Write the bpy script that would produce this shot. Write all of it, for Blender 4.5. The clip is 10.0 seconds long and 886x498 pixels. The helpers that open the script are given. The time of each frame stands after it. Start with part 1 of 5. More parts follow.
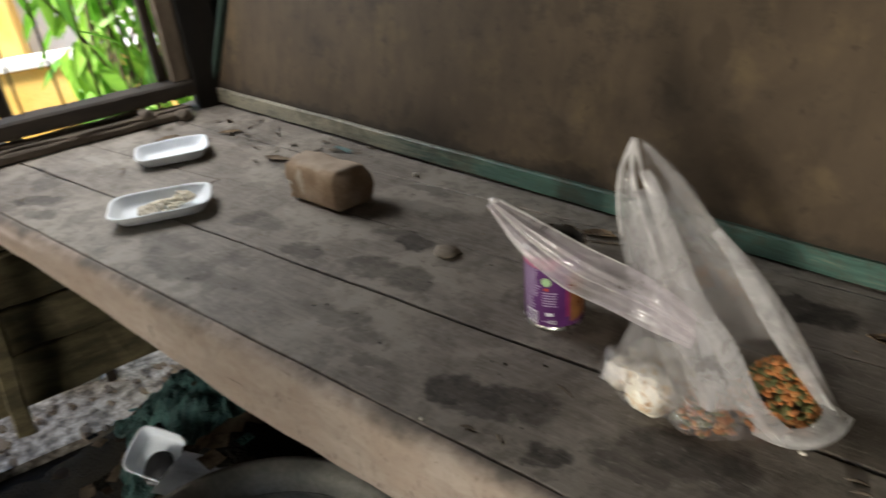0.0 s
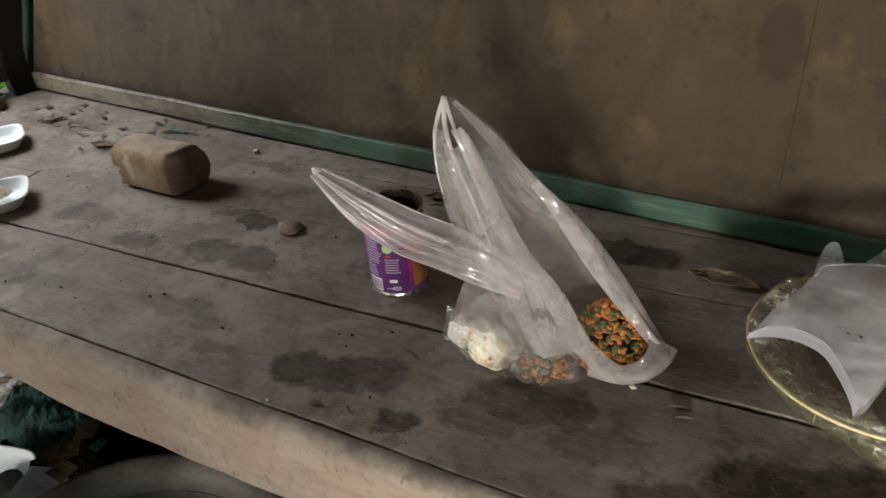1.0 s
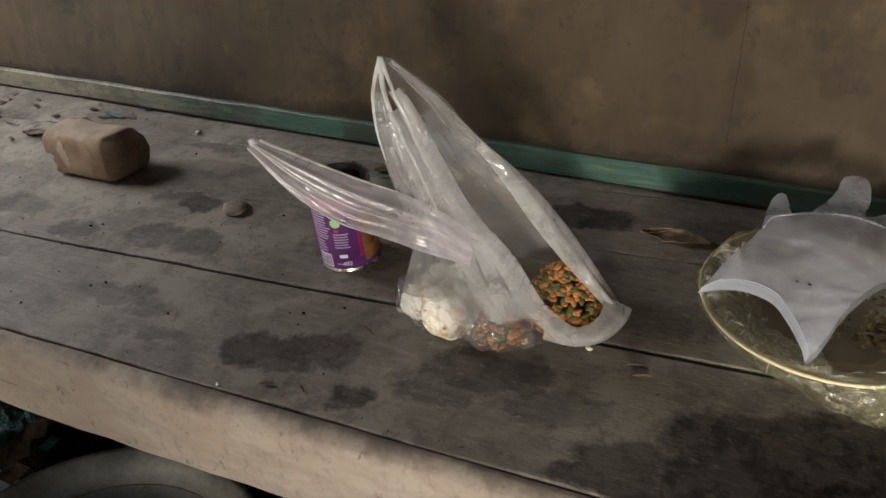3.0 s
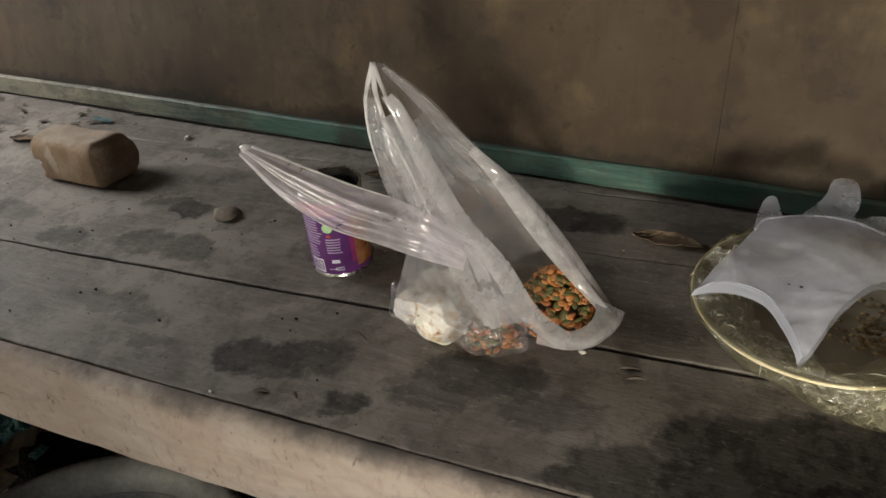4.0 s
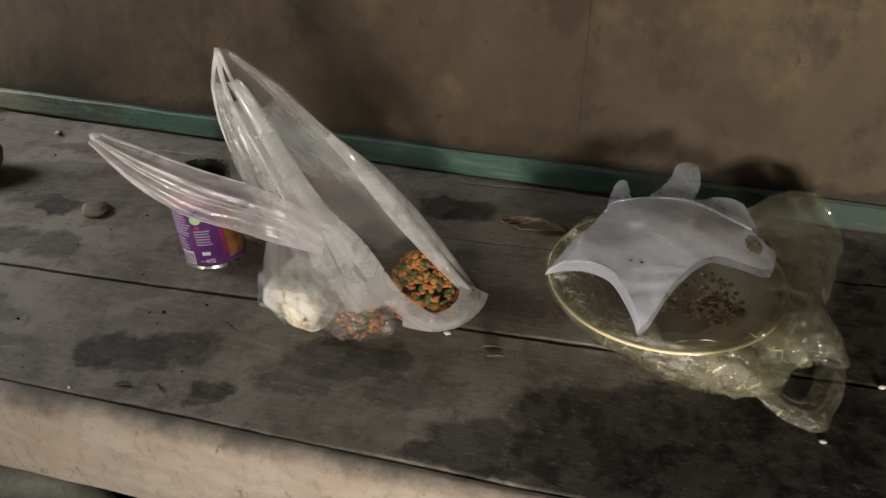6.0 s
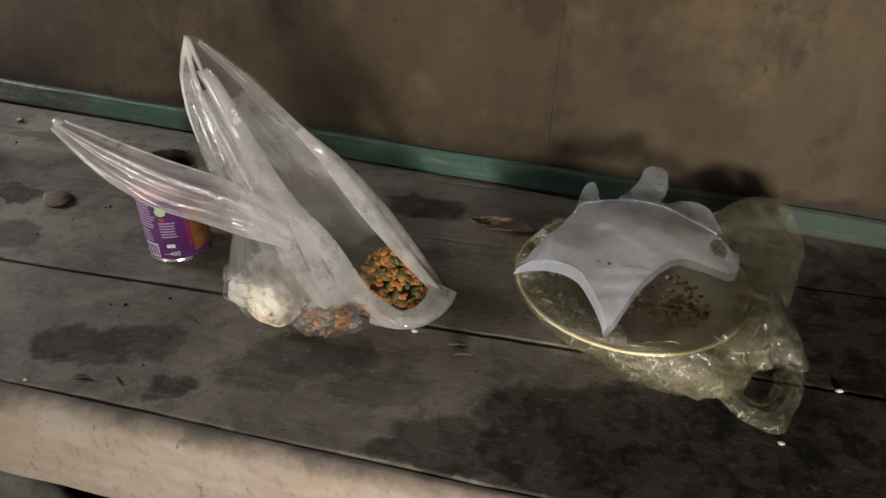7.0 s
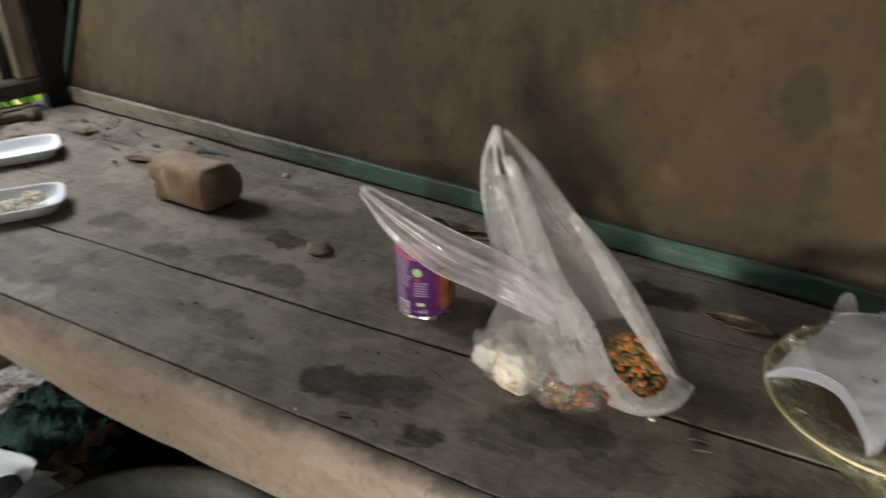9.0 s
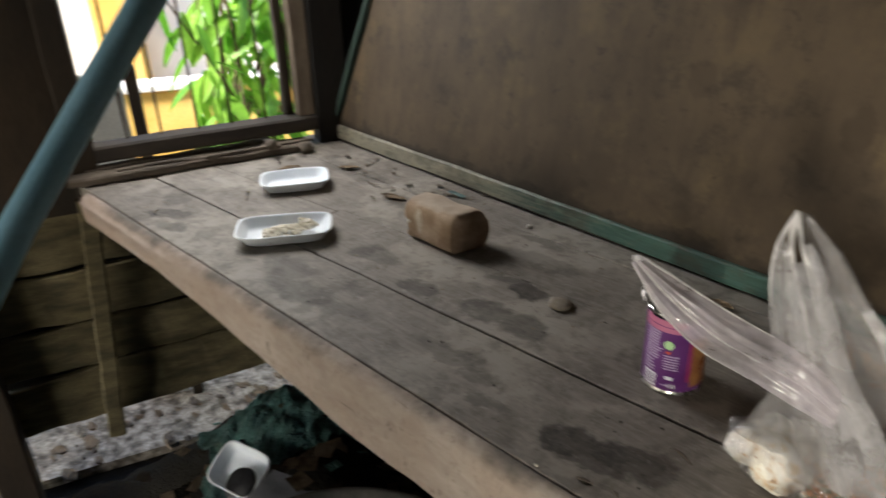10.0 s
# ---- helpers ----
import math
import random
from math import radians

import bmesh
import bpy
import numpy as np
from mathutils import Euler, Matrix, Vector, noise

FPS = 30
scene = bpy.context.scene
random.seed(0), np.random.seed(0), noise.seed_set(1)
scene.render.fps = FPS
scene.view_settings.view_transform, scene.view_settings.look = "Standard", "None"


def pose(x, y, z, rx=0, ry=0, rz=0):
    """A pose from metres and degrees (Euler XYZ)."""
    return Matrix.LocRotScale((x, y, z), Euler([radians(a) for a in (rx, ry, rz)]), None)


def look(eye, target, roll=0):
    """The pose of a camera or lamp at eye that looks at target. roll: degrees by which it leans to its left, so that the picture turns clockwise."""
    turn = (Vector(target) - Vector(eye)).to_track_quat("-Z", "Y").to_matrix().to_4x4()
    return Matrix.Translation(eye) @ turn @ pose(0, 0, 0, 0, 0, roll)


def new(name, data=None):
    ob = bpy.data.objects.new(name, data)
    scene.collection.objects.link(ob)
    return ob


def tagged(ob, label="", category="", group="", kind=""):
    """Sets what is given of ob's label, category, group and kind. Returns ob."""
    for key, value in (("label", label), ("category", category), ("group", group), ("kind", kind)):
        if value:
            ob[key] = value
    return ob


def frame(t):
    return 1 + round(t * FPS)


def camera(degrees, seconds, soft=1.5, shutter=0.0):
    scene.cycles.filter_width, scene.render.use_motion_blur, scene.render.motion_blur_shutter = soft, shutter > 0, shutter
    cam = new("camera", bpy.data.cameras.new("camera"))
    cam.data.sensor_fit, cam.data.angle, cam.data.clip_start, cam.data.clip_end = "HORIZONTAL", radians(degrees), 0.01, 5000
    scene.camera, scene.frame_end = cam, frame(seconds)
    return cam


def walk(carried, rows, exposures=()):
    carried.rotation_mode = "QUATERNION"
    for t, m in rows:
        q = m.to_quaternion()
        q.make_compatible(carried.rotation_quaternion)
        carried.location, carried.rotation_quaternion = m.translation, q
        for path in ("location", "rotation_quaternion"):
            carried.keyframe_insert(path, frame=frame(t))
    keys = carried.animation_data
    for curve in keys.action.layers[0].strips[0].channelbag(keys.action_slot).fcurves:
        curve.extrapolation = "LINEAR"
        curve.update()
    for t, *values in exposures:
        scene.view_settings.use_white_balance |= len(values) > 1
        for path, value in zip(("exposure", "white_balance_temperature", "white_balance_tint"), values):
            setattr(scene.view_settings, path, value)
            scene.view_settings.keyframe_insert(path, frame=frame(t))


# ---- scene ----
cam = camera(62.3, 10.0, soft=1.5, shutter=0.5)
PATH = [
    (0, (0.379, -0.614, 1.247), (-0.744, 0.694, 0.234), -5.7),
    (0.5, (0.403, -0.589, 1.242), (-0.509, 0.823, 0.158), -5.1),
    (1, (0.413, -0.586, 1.235), (-0.413, 0.864, 0.132), -5.0),
    (1.5, (0.414, -0.589, 1.231), (-0.371, 0.88, 0.125), -5.1),
    (2, (0.416, -0.586, 1.22), (-0.334, 0.886, 0.094), -5.4),
    (2.5, (0.421, -0.577, 1.214), (-0.31, 0.887, 0.063), -5.8),
    (4, (0.416, -0.575, 1.216), (-0.28, 0.906, 0.067), -5.7),
    (4.5, (0.42, -0.577, 1.22), (-0.247, 0.927, 0.082), -5.3),
    (5, (0.434, -0.584, 1.222), (-0.177, 0.945, 0.088), -4.6),
    (5.5, (0.455, -0.58, 1.215), (-0.077, 0.971, 0.069), -3.4),
    (6, (0.473, -0.58, 1.209), (-0.01, 0.978, 0.051), -2.5),
    (7.5, (0.472, -0.582, 1.205), (0.088, 1.014, 0.063), 1.2),
    (8, (0.457, -0.591, 1.205), (0.026, 1.015, 0.093), 1.6),
    (8.5, (0.428, -0.614, 1.214), (-0.19, 0.968, 0.159), 0.4),
    (9, (0.395, -0.641, 1.234), (-0.445, 0.876, 0.239), -0.7),
    (9.5, (0.363, -0.667, 1.243), (-0.708, 0.744, 0.314), -1.2),
    (10, (0.34, -0.682, 1.256), (-0.957, 0.561, 0.377), -2.0),
]

walk(cam, [(t, look(eye, target, roll)) for t, eye, target, roll in PATH])

# ---------------------------------------------------------------- light
TZ = 0.70                                    # height of the table top
scene.view_settings.exposure = 1.49
GZ = -0.12                                   # the earth floor
world = bpy.data.worlds.new("daylight")
scene.world = world
world.use_nodes = True
wn = world.node_tree
sky = wn.nodes.new("ShaderNodeTexSky")
sky.sky_type, sky.sun_disc = "NISHITA", False
sky.sun_elevation, sky.sun_rotation = radians(45), radians(188)
wn.links.new(sky.outputs[0], wn.nodes["Background"].inputs[0])
wn.nodes["Background"].inputs[1].default_value = 0.15

sun_data = bpy.data.lights.new("sun", "SUN")
sun_data.energy, sun_data.angle, sun_data.color = 5.0, radians(10), (1.0, 0.95, 0.88)
sun = new("sun", sun_data)
sun.matrix_world = look((-0.7, -4.9, 4.9), (0.0, 0.0, 0.0))

# window wall: origin at the right jamb, running along WU, facing the room along WN
WO, WU, WN = Vector((-1.170, 0.302, 0)), Vector((-0.36, -1.0, 0)).normalized(), Vector((1.0, -0.36, 0)).normalized()


def wpt(u, n, z):
    p = WO + WU * u + WN * n
    return Vector((p.x, p.y, z))


def yard(u, n, z):
    """A place outside the window, along the street front, which stands at a slant to the hut."""
    p = Vector((-1.15 - 0.511 * u + 0.859 * n, 0.29 - 0.859 * u - 0.511 * n, z))
    return p


def area(name, eye, target, sx, sy, watts, color):
    d = bpy.data.lights.new(name, "AREA")
    d.shape, d.size, d.size_y, d.energy, d.color = "RECTANGLE", sx, sy, watts, color
    ob = new(name, d)
    ob.matrix_world = look(eye, target)
    return ob


# daylight in the upper half of the window opening, then two added fill lamps
area("window_daylight", wpt(0.24, -0.02, 1.36), (-0.2, 0.0, 0.7), 0.44, 0.50, 3.7, (1.0, 0.98, 0.94))
# added fills at made-up front openings, out of view: a hatch, a low doorway
area("front_fill_lamp", (1.45, -4.20, 1.20), (0.40, 0.1, 0.85), 0.75, 0.70, 118.0, (1.0, 0.94, 0.81))
area("low_fill_lamp", (-1.20, -2.40, 0.48), (-0.55, 0.0, 0.55), 0.95, 0.60, 10.0, (1.0, 0.94, 0.82))


# ---------------------------------------------------------------- materials
def tree(name):
    m = bpy.data.materials.new(name)
    m.use_nodes = True
    return m, m.node_tree, m.node_tree.nodes["Principled BSDF"]


def node(nt, kind, **vals):
    n = nt.nodes.new("ShaderNode" + kind)
    for k, v in vals.items():
        if k in ("operation", "data_type", "blend_type", "interpolation_type", "vector_type", "feature", "noise_dimensions", "distribution"):
            if k == "operation":
                n.operation = v
            elif k == "data_type":
                n.data_type = v
            elif k == "blend_type":
                n.blend_type = v
            elif k == "interpolation_type":
                n.interpolation_type = v
            elif k == "vector_type":
                n.vector_type = v
            elif k == "feature":
                n.feature = v
        else:
            key = int(k[1:]) if k[0] == "i" and k[1:].isdigit() else k
            if isinstance(v, bpy.types.NodeSocket):
                nt.links.new(v, n.inputs[key])
            else:
                n.inputs[key].default_value = v
    return n


def mixc(nt, fac, a, b, blend="MIX"):
    n = nt.nodes.new("ShaderNodeMix")
    n.data_type, n.blend_type = "RGBA", blend
    for i, v in ((0, fac), (6, a), (7, b)):
        if isinstance(v, bpy.types.NodeSocket):
            nt.links.new(v, n.inputs[i])
        else:
            n.inputs[i].default_value = (*v, 1) if isinstance(v, tuple) and len(v) == 3 else v
    return n.outputs[2]


def ramp(nt, fac, lo, hi, a=0.0, b=1.0):
    n = nt.nodes.new("ShaderNodeMapRange")
    n.interpolation_type = "SMOOTHSTEP"
    nt.links.new(fac, n.inputs[0])
    for i, v in enumerate((lo, hi, a, b)):
        n.inputs[i + 1].default_value = v
    return n.outputs[0]


def scaled(nt, vec, s, loc=(0, 0, 0)):
    n = nt.nodes.new("ShaderNodeMapping")
    nt.links.new(vec, n.inputs[0])
    n.inputs[1].default_value = loc
    n.inputs[3].default_value = s
    return n.outputs[0]


def noise_tex(nt, vec, scale, detail=4.0, rough=0.55, dist=0.0):
    return node(nt, "TexNoise", Vector=vec, Scale=scale, Detail=detail, Roughness=rough, Distortion=dist).outputs[0]


def where(nt):
    return nt.nodes.new("ShaderNodeNewGeometry").outputs["Position"]


def blots(nt, pos, spots, warp=0.055, warp_scale=20.0):
    """A mask of ragged oval patches: (x, y, z, rx, ry, rz, turn about z, strength)."""
    wob = node(nt, "TexNoise", Vector=pos, Scale=warp_scale, Detail=5.0, Roughness=0.65).outputs[1]
    off = node(nt, "VectorMath", operation="SUBTRACT", i0=wob, i1=(0.5, 0.5, 0.5)).outputs[0]
    off = node(nt, "VectorMath", operation="MULTIPLY", i0=off, i1=(warp, warp, warp)).outputs[0]
    p = node(nt, "VectorMath", operation="ADD", i0=pos, i1=off).outputs[0]
    total = None
    for x, y, z, rx, ry, rz, turn, k in spots:
        m = nt.nodes.new("ShaderNodeMapping")
        m.vector_type = "TEXTURE"
        nt.links.new(p, m.inputs[0])
        m.inputs[1].default_value, m.inputs[2].default_value, m.inputs[3].default_value = (x, y, z), (0, 0, radians(turn)), (rx, ry, rz)
        d = node(nt, "VectorMath", operation="LENGTH", i0=m.outputs[0]).outputs["Value"]
        v = ramp(nt, d, 1.18, 0.76, 0.0, k)
        total = v if total is None else node(nt, "Math", operation="MAXIMUM", i0=total, i1=v).outputs[0]
    return total


def bump(nt, bsdf, height, strength=0.4, dist=0.002):
    b = node(nt, "Bump", Strength=strength, Distance=dist, Height=height)
    nt.links.new(b.outputs[0], bsdf.inputs["Normal"])


def surface(name, dark, light, scale=12.0, stretch=(1, 1, 1), rough=0.7, metal=0.0, fine=140.0, bumps=0.4, bdist=0.0015, spread=0.25, spec=0.35):
    """A plain worn surface: two tones at two scales, fine relief, an object-wise shift in tone."""
    m, nt, b = tree(name)
    pos = scaled(nt, where(nt), stretch)
    n1, n2 = noise_tex(nt, pos, scale, 5.0), noise_tex(nt, pos, fine, 3.0)
    c = mixc(nt, ramp(nt, n1, 0.3, 0.7), dark, light)
    c = mixc(nt, ramp(nt, n2, 0.35, 0.7, 0.0, spread), c, tuple(v * 0.5 for v in dark))
    nt.links.new(c, b.inputs["Base Color"])
    nt.links.new(ramp(nt, n1, 0.2, 0.8, rough - 0.1, min(1, rough + 0.12)), b.inputs["Roughness"])
    b.inputs["Metallic"].default_value = metal
    b.inputs["Specular IOR Level"].default_value = spec
    h = node(nt, "Math", operation="ADD", i0=n2, i1=n1).outputs[0]
    bump(nt, b, h, bumps, bdist)
    return m


TABLE_STAINS_SHADE = [
    (-0.030, -0.142, TZ, 0.045, 0.024, 0.2, 6, 0.80), (0.030, -0.128, TZ, 0.050, 0.024, 0.2, 14, 0.78), (0.066, -0.122, TZ, 0.022, 0.026, 0.2, 10, 0.55), (0.015, -0.158, TZ, 0.045, 0.012, 0.2, 12, 0.6),
    (0.215, -0.102, TZ, 0.062, 0.032, 0.2, 16, 0.72), (0.255, -0.092, TZ, 0.030, 0.030, 0.2, 0, 0.6), (0.106, -0.173, TZ, 0.027, 0.015, 0.2, 12, 0.80), (0.185, -0.145, TZ, 0.040, 0.014, 0.2, 8, 0.45), (0.30, -0.125, TZ, 0.050, 0.020, 0.2, 12, 0.4),
    (-0.140, -0.158, TZ, 0.028, 0.013, 0.2, 10, 0.45), (-0.245, -0.112, TZ, 0.065, 0.018, 0.2, 8, 0.38), (-0.185, -0.125, TZ, 0.040, 0.012, 0.2, 20, 0.35),
    (-0.285, 0.004, TZ, 0.048, 0.028, 0.2, 10, 0.55), (-0.215, 0.004, TZ, 0.036, 0.027, 0.2, 0, 0.62), (-0.415, -0.018, TZ, 0.040, 0.020, 0.2, 8, 0.55), (-0.552, 0.012, TZ, 0.058, 0.026, 0.2, 6, 0.5),
    (-0.280, 0.087, TZ, 0.036, 0.017, 0.2, 0, 0.85), (-0.315, 0.096, TZ, 0.040, 0.010, 0.2, 0, 0.6), (-0.37, 0.235, TZ, 0.045, 0.016, 0.2, 0, 0.5), (-0.33, 0.18, TZ, 0.08, 0.022, 0.2, 4, 0.32),
    (0.253, 0.192, TZ, 0.055, 0.028, 0.2, 4, 0.85), (0.23, 0.205, TZ, 0.03, 0.018, 0.2, 0, 0.8), (0.05, 0.19, TZ, 0.10, 0.045, 0.2, 0, 0.45), (-0.10, 0.235, TZ, 0.07, 0.020, 0.2, 0, 0.4), (0.42, 0.20, TZ, 0.07, 0.03, 0.2, 0, 0.45),
    (-0.55, -0.150, TZ, 0.075, 0.030, 0.2, 10, 0.5), (-0.63, -0.118, TZ, 0.055, 0.030, 0.2, 0, 0.45), (-0.48, -0.085, TZ, 0.030, 0.016, 0.2, 0, 0.35), (-0.45, -0.14, TZ, 0.05, 0.018, 0.2, 12, 0.32),
    (-1.00, -0.145, TZ, 0.055, 0.022, 0.2, 30, 0.6), (-0.93, -0.17, TZ, 0.04, 0.018, 0.2, 10, 0.5), (-1.06, -0.10, TZ, 0.04, 0.03, 0.2, 0, 0.4), (-0.68, 0.20, TZ, 0.08, 0.025, 0.2, 0, 0.4), (-0.9, 0.25, TZ, 0.12, 0.03, 0.2, 0, 0.4), (-0.60, 0.21, TZ, 0.04, 0.025, 0.2, 0, 0.5),
    # from here on, blots towards the right end also paint in the shade there
    (0.375, -0.165, TZ, 0.050, 0.030, 0.2, 10, 0.75), (0.450, -0.110, TZ, 0.060, 0.035, 0.2, 14, 0.85), (0.540, -0.090, TZ, 0.080, 0.036, 0.2, 6, 0.92), (0.46, -0.165, TZ, 0.075, 0.040, 0.2, 0, 0.9), (0.62, -0.14, TZ, 0.16, 0.070, 0.2, 6, 1.0), (0.60, -0.20, TZ, 0.20, 0.05, 0.2, 4, 1.0), (0.36, -0.195, TZ, 0.06, 0.014, 0.2, 0, 0.8),
    (0.74, -0.05, TZ, 0.12, 0.10, 0.2, 0, 1.0), (0.80, 0.08, TZ, 0.13, 0.17, 0.2, 0, 1.0), (0.95, 0.0, TZ, 0.25, 0.22, 0.2, 0, 1.0), (0.72, 0.18, TZ, 0.10, 0.06, 0.2, 0, 0.85), (0.63, 0.10, TZ, 0.06, 0.12, 0.2, 0, 0.85), (0.66, -0.09, TZ, 0.10, 0.05, 0.2, 0, 1.0), (0.52, -0.14, TZ, 0.07, 0.05, 0.2, 0, 0.9), (0.34, 0.06, TZ, 0.10, 0.07, 0.2, 0, 0.4), (0.44, -0.05, TZ, 0.06, 0.02, 0.2, 0, 0.4),
]


def make_table_wood():
    m, nt, b = tree("weathered_table_wood")
    pos = where(nt)
    shift = node(nt, "ObjectInfo").outputs["Random"]
    off = node(nt, "CombineXYZ", X=shift, Y=shift, Z=0.0).outputs[0]
    off = node(nt, "VectorMath", operation="SCALE", i0=off, Scale=3.0).outputs[0]
    p = node(nt, "VectorMath", operation="ADD", i0=pos, i1=off).outputs[0]
    grain = noise_tex(nt, scaled(nt, p, (5, 40, 40)), 4.0, 6.0, 0.65, 0.8)
    fine = noise_tex(nt, scaled(nt, p, (24, 120, 120)), 3.0, 4.0, 0.6)
    cloud = noise_tex(nt, pos, 6.0, 6.0, 0.6, 0.4)
    dust = noise_tex(nt, pos, 35.0, 6.0, 0.7)
    speck = noise_tex(nt, pos, 210.0, 2.0, 0.5)
    mott = noise_tex(nt, pos, 17.0, 8.0, 0.72, 0.3)
    flake = noise_tex(nt, scaled(nt, p, (1, 2.2, 1)), 70.0, 6.0, 0.75, 0.6)
    c = mixc(nt, ramp(nt, grain, 0.3, 0.7), (0.168, 0.145, 0.122), (0.230, 0.203, 0.174))
    c = mixc(nt, ramp(nt, fine, 0.5, 0.8, 0, 0.30), c, (0.094, 0.078, 0.064))
    c = mixc(nt, ramp(nt, cloud, 0.44, 0.60, 0, 0.7), c, (0.335, 0.300, 0.255))
    c = mixc(nt, ramp(nt, mott, 0.50, 0.62, 0, 0.5), c, (0.100, 0.084, 0.069))
    c = mixc(nt, ramp(nt, dust, 0.50, 0.66, 0, 0.5), c, (0.098, 0.082, 0.066))
    c = mixc(nt, ramp(nt, flake, 0.56, 0.66, 0, 0.5), c, (0.33, 0.30, 0.262))
    st = blots(nt, pos, TABLE_STAINS_SHADE, 0.06, 24.0)
    st = node(nt, "Math", operation="MULTIPLY", i0=st, i1=ramp(nt, dust, 0.38, 0.62, 1.0, 0.66)).outputs[0]
    st = node(nt, "Math", operation="SUBTRACT", i0=st, i1=ramp(nt, flake, 0.56, 0.68, 0, 0.22)).outputs[0]
    st = node(nt, "Math", operation="MAXIMUM", i0=st, i1=0.0).outputs[0]
    c = mixc(nt, st, c, (0.0085, 0.0072, 0.0064))
    c = mixc(nt, ramp(nt, speck, 0.68, 0.74, 0, 0.75), c, (0.023, 0.020, 0.016))
    scratch = noise_tex(nt, scaled(nt, p, (10, 190, 1)), 1.6, 3.0, 0.6, 0.8)
    c = mixc(nt, ramp(nt, scratch, 0.70, 0.74, 0, 0.55), c, (0.045, 0.037, 0.030))
    nt.links.new(c, b.inputs["Base Color"])
    nt.links.new(ramp(nt, st, 0.0, 0.8, 0.66, 0.72), b.inputs["Roughness"])
    b.inputs["Specular IOR Level"].default_value = 0.28
    h = node(nt, "Math", operation="ADD", i0=grain, i1=fine).outputs[0]
    h = node(nt, "Math", operation="ADD", i0=h, i1=flake).outputs[0]
    bump(nt, b, node(nt, "Math", operation="ADD", i0=h, i1=dust).outputs[0], 0.45, 0.0010)
    return m


def make_apron_wood():
    m, nt, b = tree("rough_sawn_edge_wood")
    pos = where(nt)
    grain = noise_tex(nt, scaled(nt, pos, (9, 20, 20)), 2.5, 6.0, 0.65, 0.6)
    cloud = noise_tex(nt, pos, 9.0, 6.0, 0.65)
    speck = noise_tex(nt, scaled(nt, pos, (1, 1, 0.45)), 110.0, 4.0, 0.65)
    dash = noise_tex(nt, scaled(nt, pos, (1, 1, 0.35)), 85.0, 3.0, 0.6, 0.4)
    c = mixc(nt, ramp(nt, grain, 0.3, 0.7), (0.390, 0.312, 0.258), (0.490, 0.415, 0.355))
    c = mixc(nt, ramp(nt, cloud, 0.42, 0.64, 0, 0.6), c, (0.420, 0.318, 0.250))
    c = mixc(nt, ramp(nt, speck, 0.54, 0.70, 0, 0.45), c, (0.240, 0.178, 0.130))
    c = mixc(nt, ramp(nt, dash, 0.65, 0.72, 0, 0.55), c, (0.070, 0.050, 0.036))
    drift = noise_tex(nt, pos, 1.3, 2.0)
    c = mixc(nt, ramp(nt, drift, 0.42, 0.62, 0, 0.5), c, (0.320, 0.222, 0.175))
    crack = noise_tex(nt, scaled(nt, pos, (3, 1, 55)), 2.0, 4.0, 0.6, 0.4)
    c = mixc(nt, ramp(nt, crack, 0.69, 0.73, 0, 0.7), c, (0.060, 0.040, 0.027))
    # grime worn over the top arris
    z = node(nt, "SeparateXYZ", i0=pos).outputs[2]
    edge = node(nt, "Math", operation="MULTIPLY_ADD", i0=cloud, i1=0.075, i2=z).outputs[0]
    c = mixc(nt, ramp(nt, edge, TZ + 0.024, TZ + 0.046, 0, 0.92), c, (0.114, 0.101, 0.087))
    nt.links.new(c, b.inputs["Base Color"])
    b.inputs["Roughness"].default_value = 0.8
    bump(nt, b, node(nt, "Math", operation="ADD", i0=grain, i1=speck).outputs[0], 0.5, 0.0018)
    return m


WALL_STAINS = [
    (0.366, 0.30, 0.945, 0.028, 0.2, 0.044, 0, 0.75), (0.495, 0.29, 0.862, 0.016, 0.2, 0.020, 0, 0.55), (0.402, 0.29, 0.85, 0.018, 0.2, 0.03, 0, 0.4), (0.493, 0.275, 0.786, 0.022, 0.2, 0.02, 0, 0.35),
    (-0.178, 0.31, 0.80, 0.05, 0.2, 0.03, 0, 0.35), (-0.16, 0.30, 0.755, 0.06, 0.2, 0.014, 0, 0.6), (-0.005, 0.325, 0.901, 0.006, 0.2, 0.008, 0, 0.7), (-0.17, 0.35, 0.99, 0.02, 0.2, 0.03, 0, 0.35),
    (0.06, 0.34, 0.96, 0.02, 0.2, 0.035, 0, 0.5), (0.58, 0.28, 0.83, 0.05, 0.2, 0.04, 0, 0.3), (-0.45, 0.36, 0.92, 0.05, 0.2, 0.06, 0, 0.25), (0.65, 0.25, 0.735, 0.2, 0.2, 0.02, 0, 0.6),
    (-0.32, 0.33, 0.86, 0.03, 0.2, 0.07, 0, 0.25), (0.2, 0.3, 0.78, 0.06, 0.2, 0.03, 0, 0.25), (0.1, 0.31, 0.80, 0.03, 0.2, 0.05, 0, 0.2), (0.85, 0.26, 0.80, 0.1, 0.2, 0.08, 0, 0.45),
]


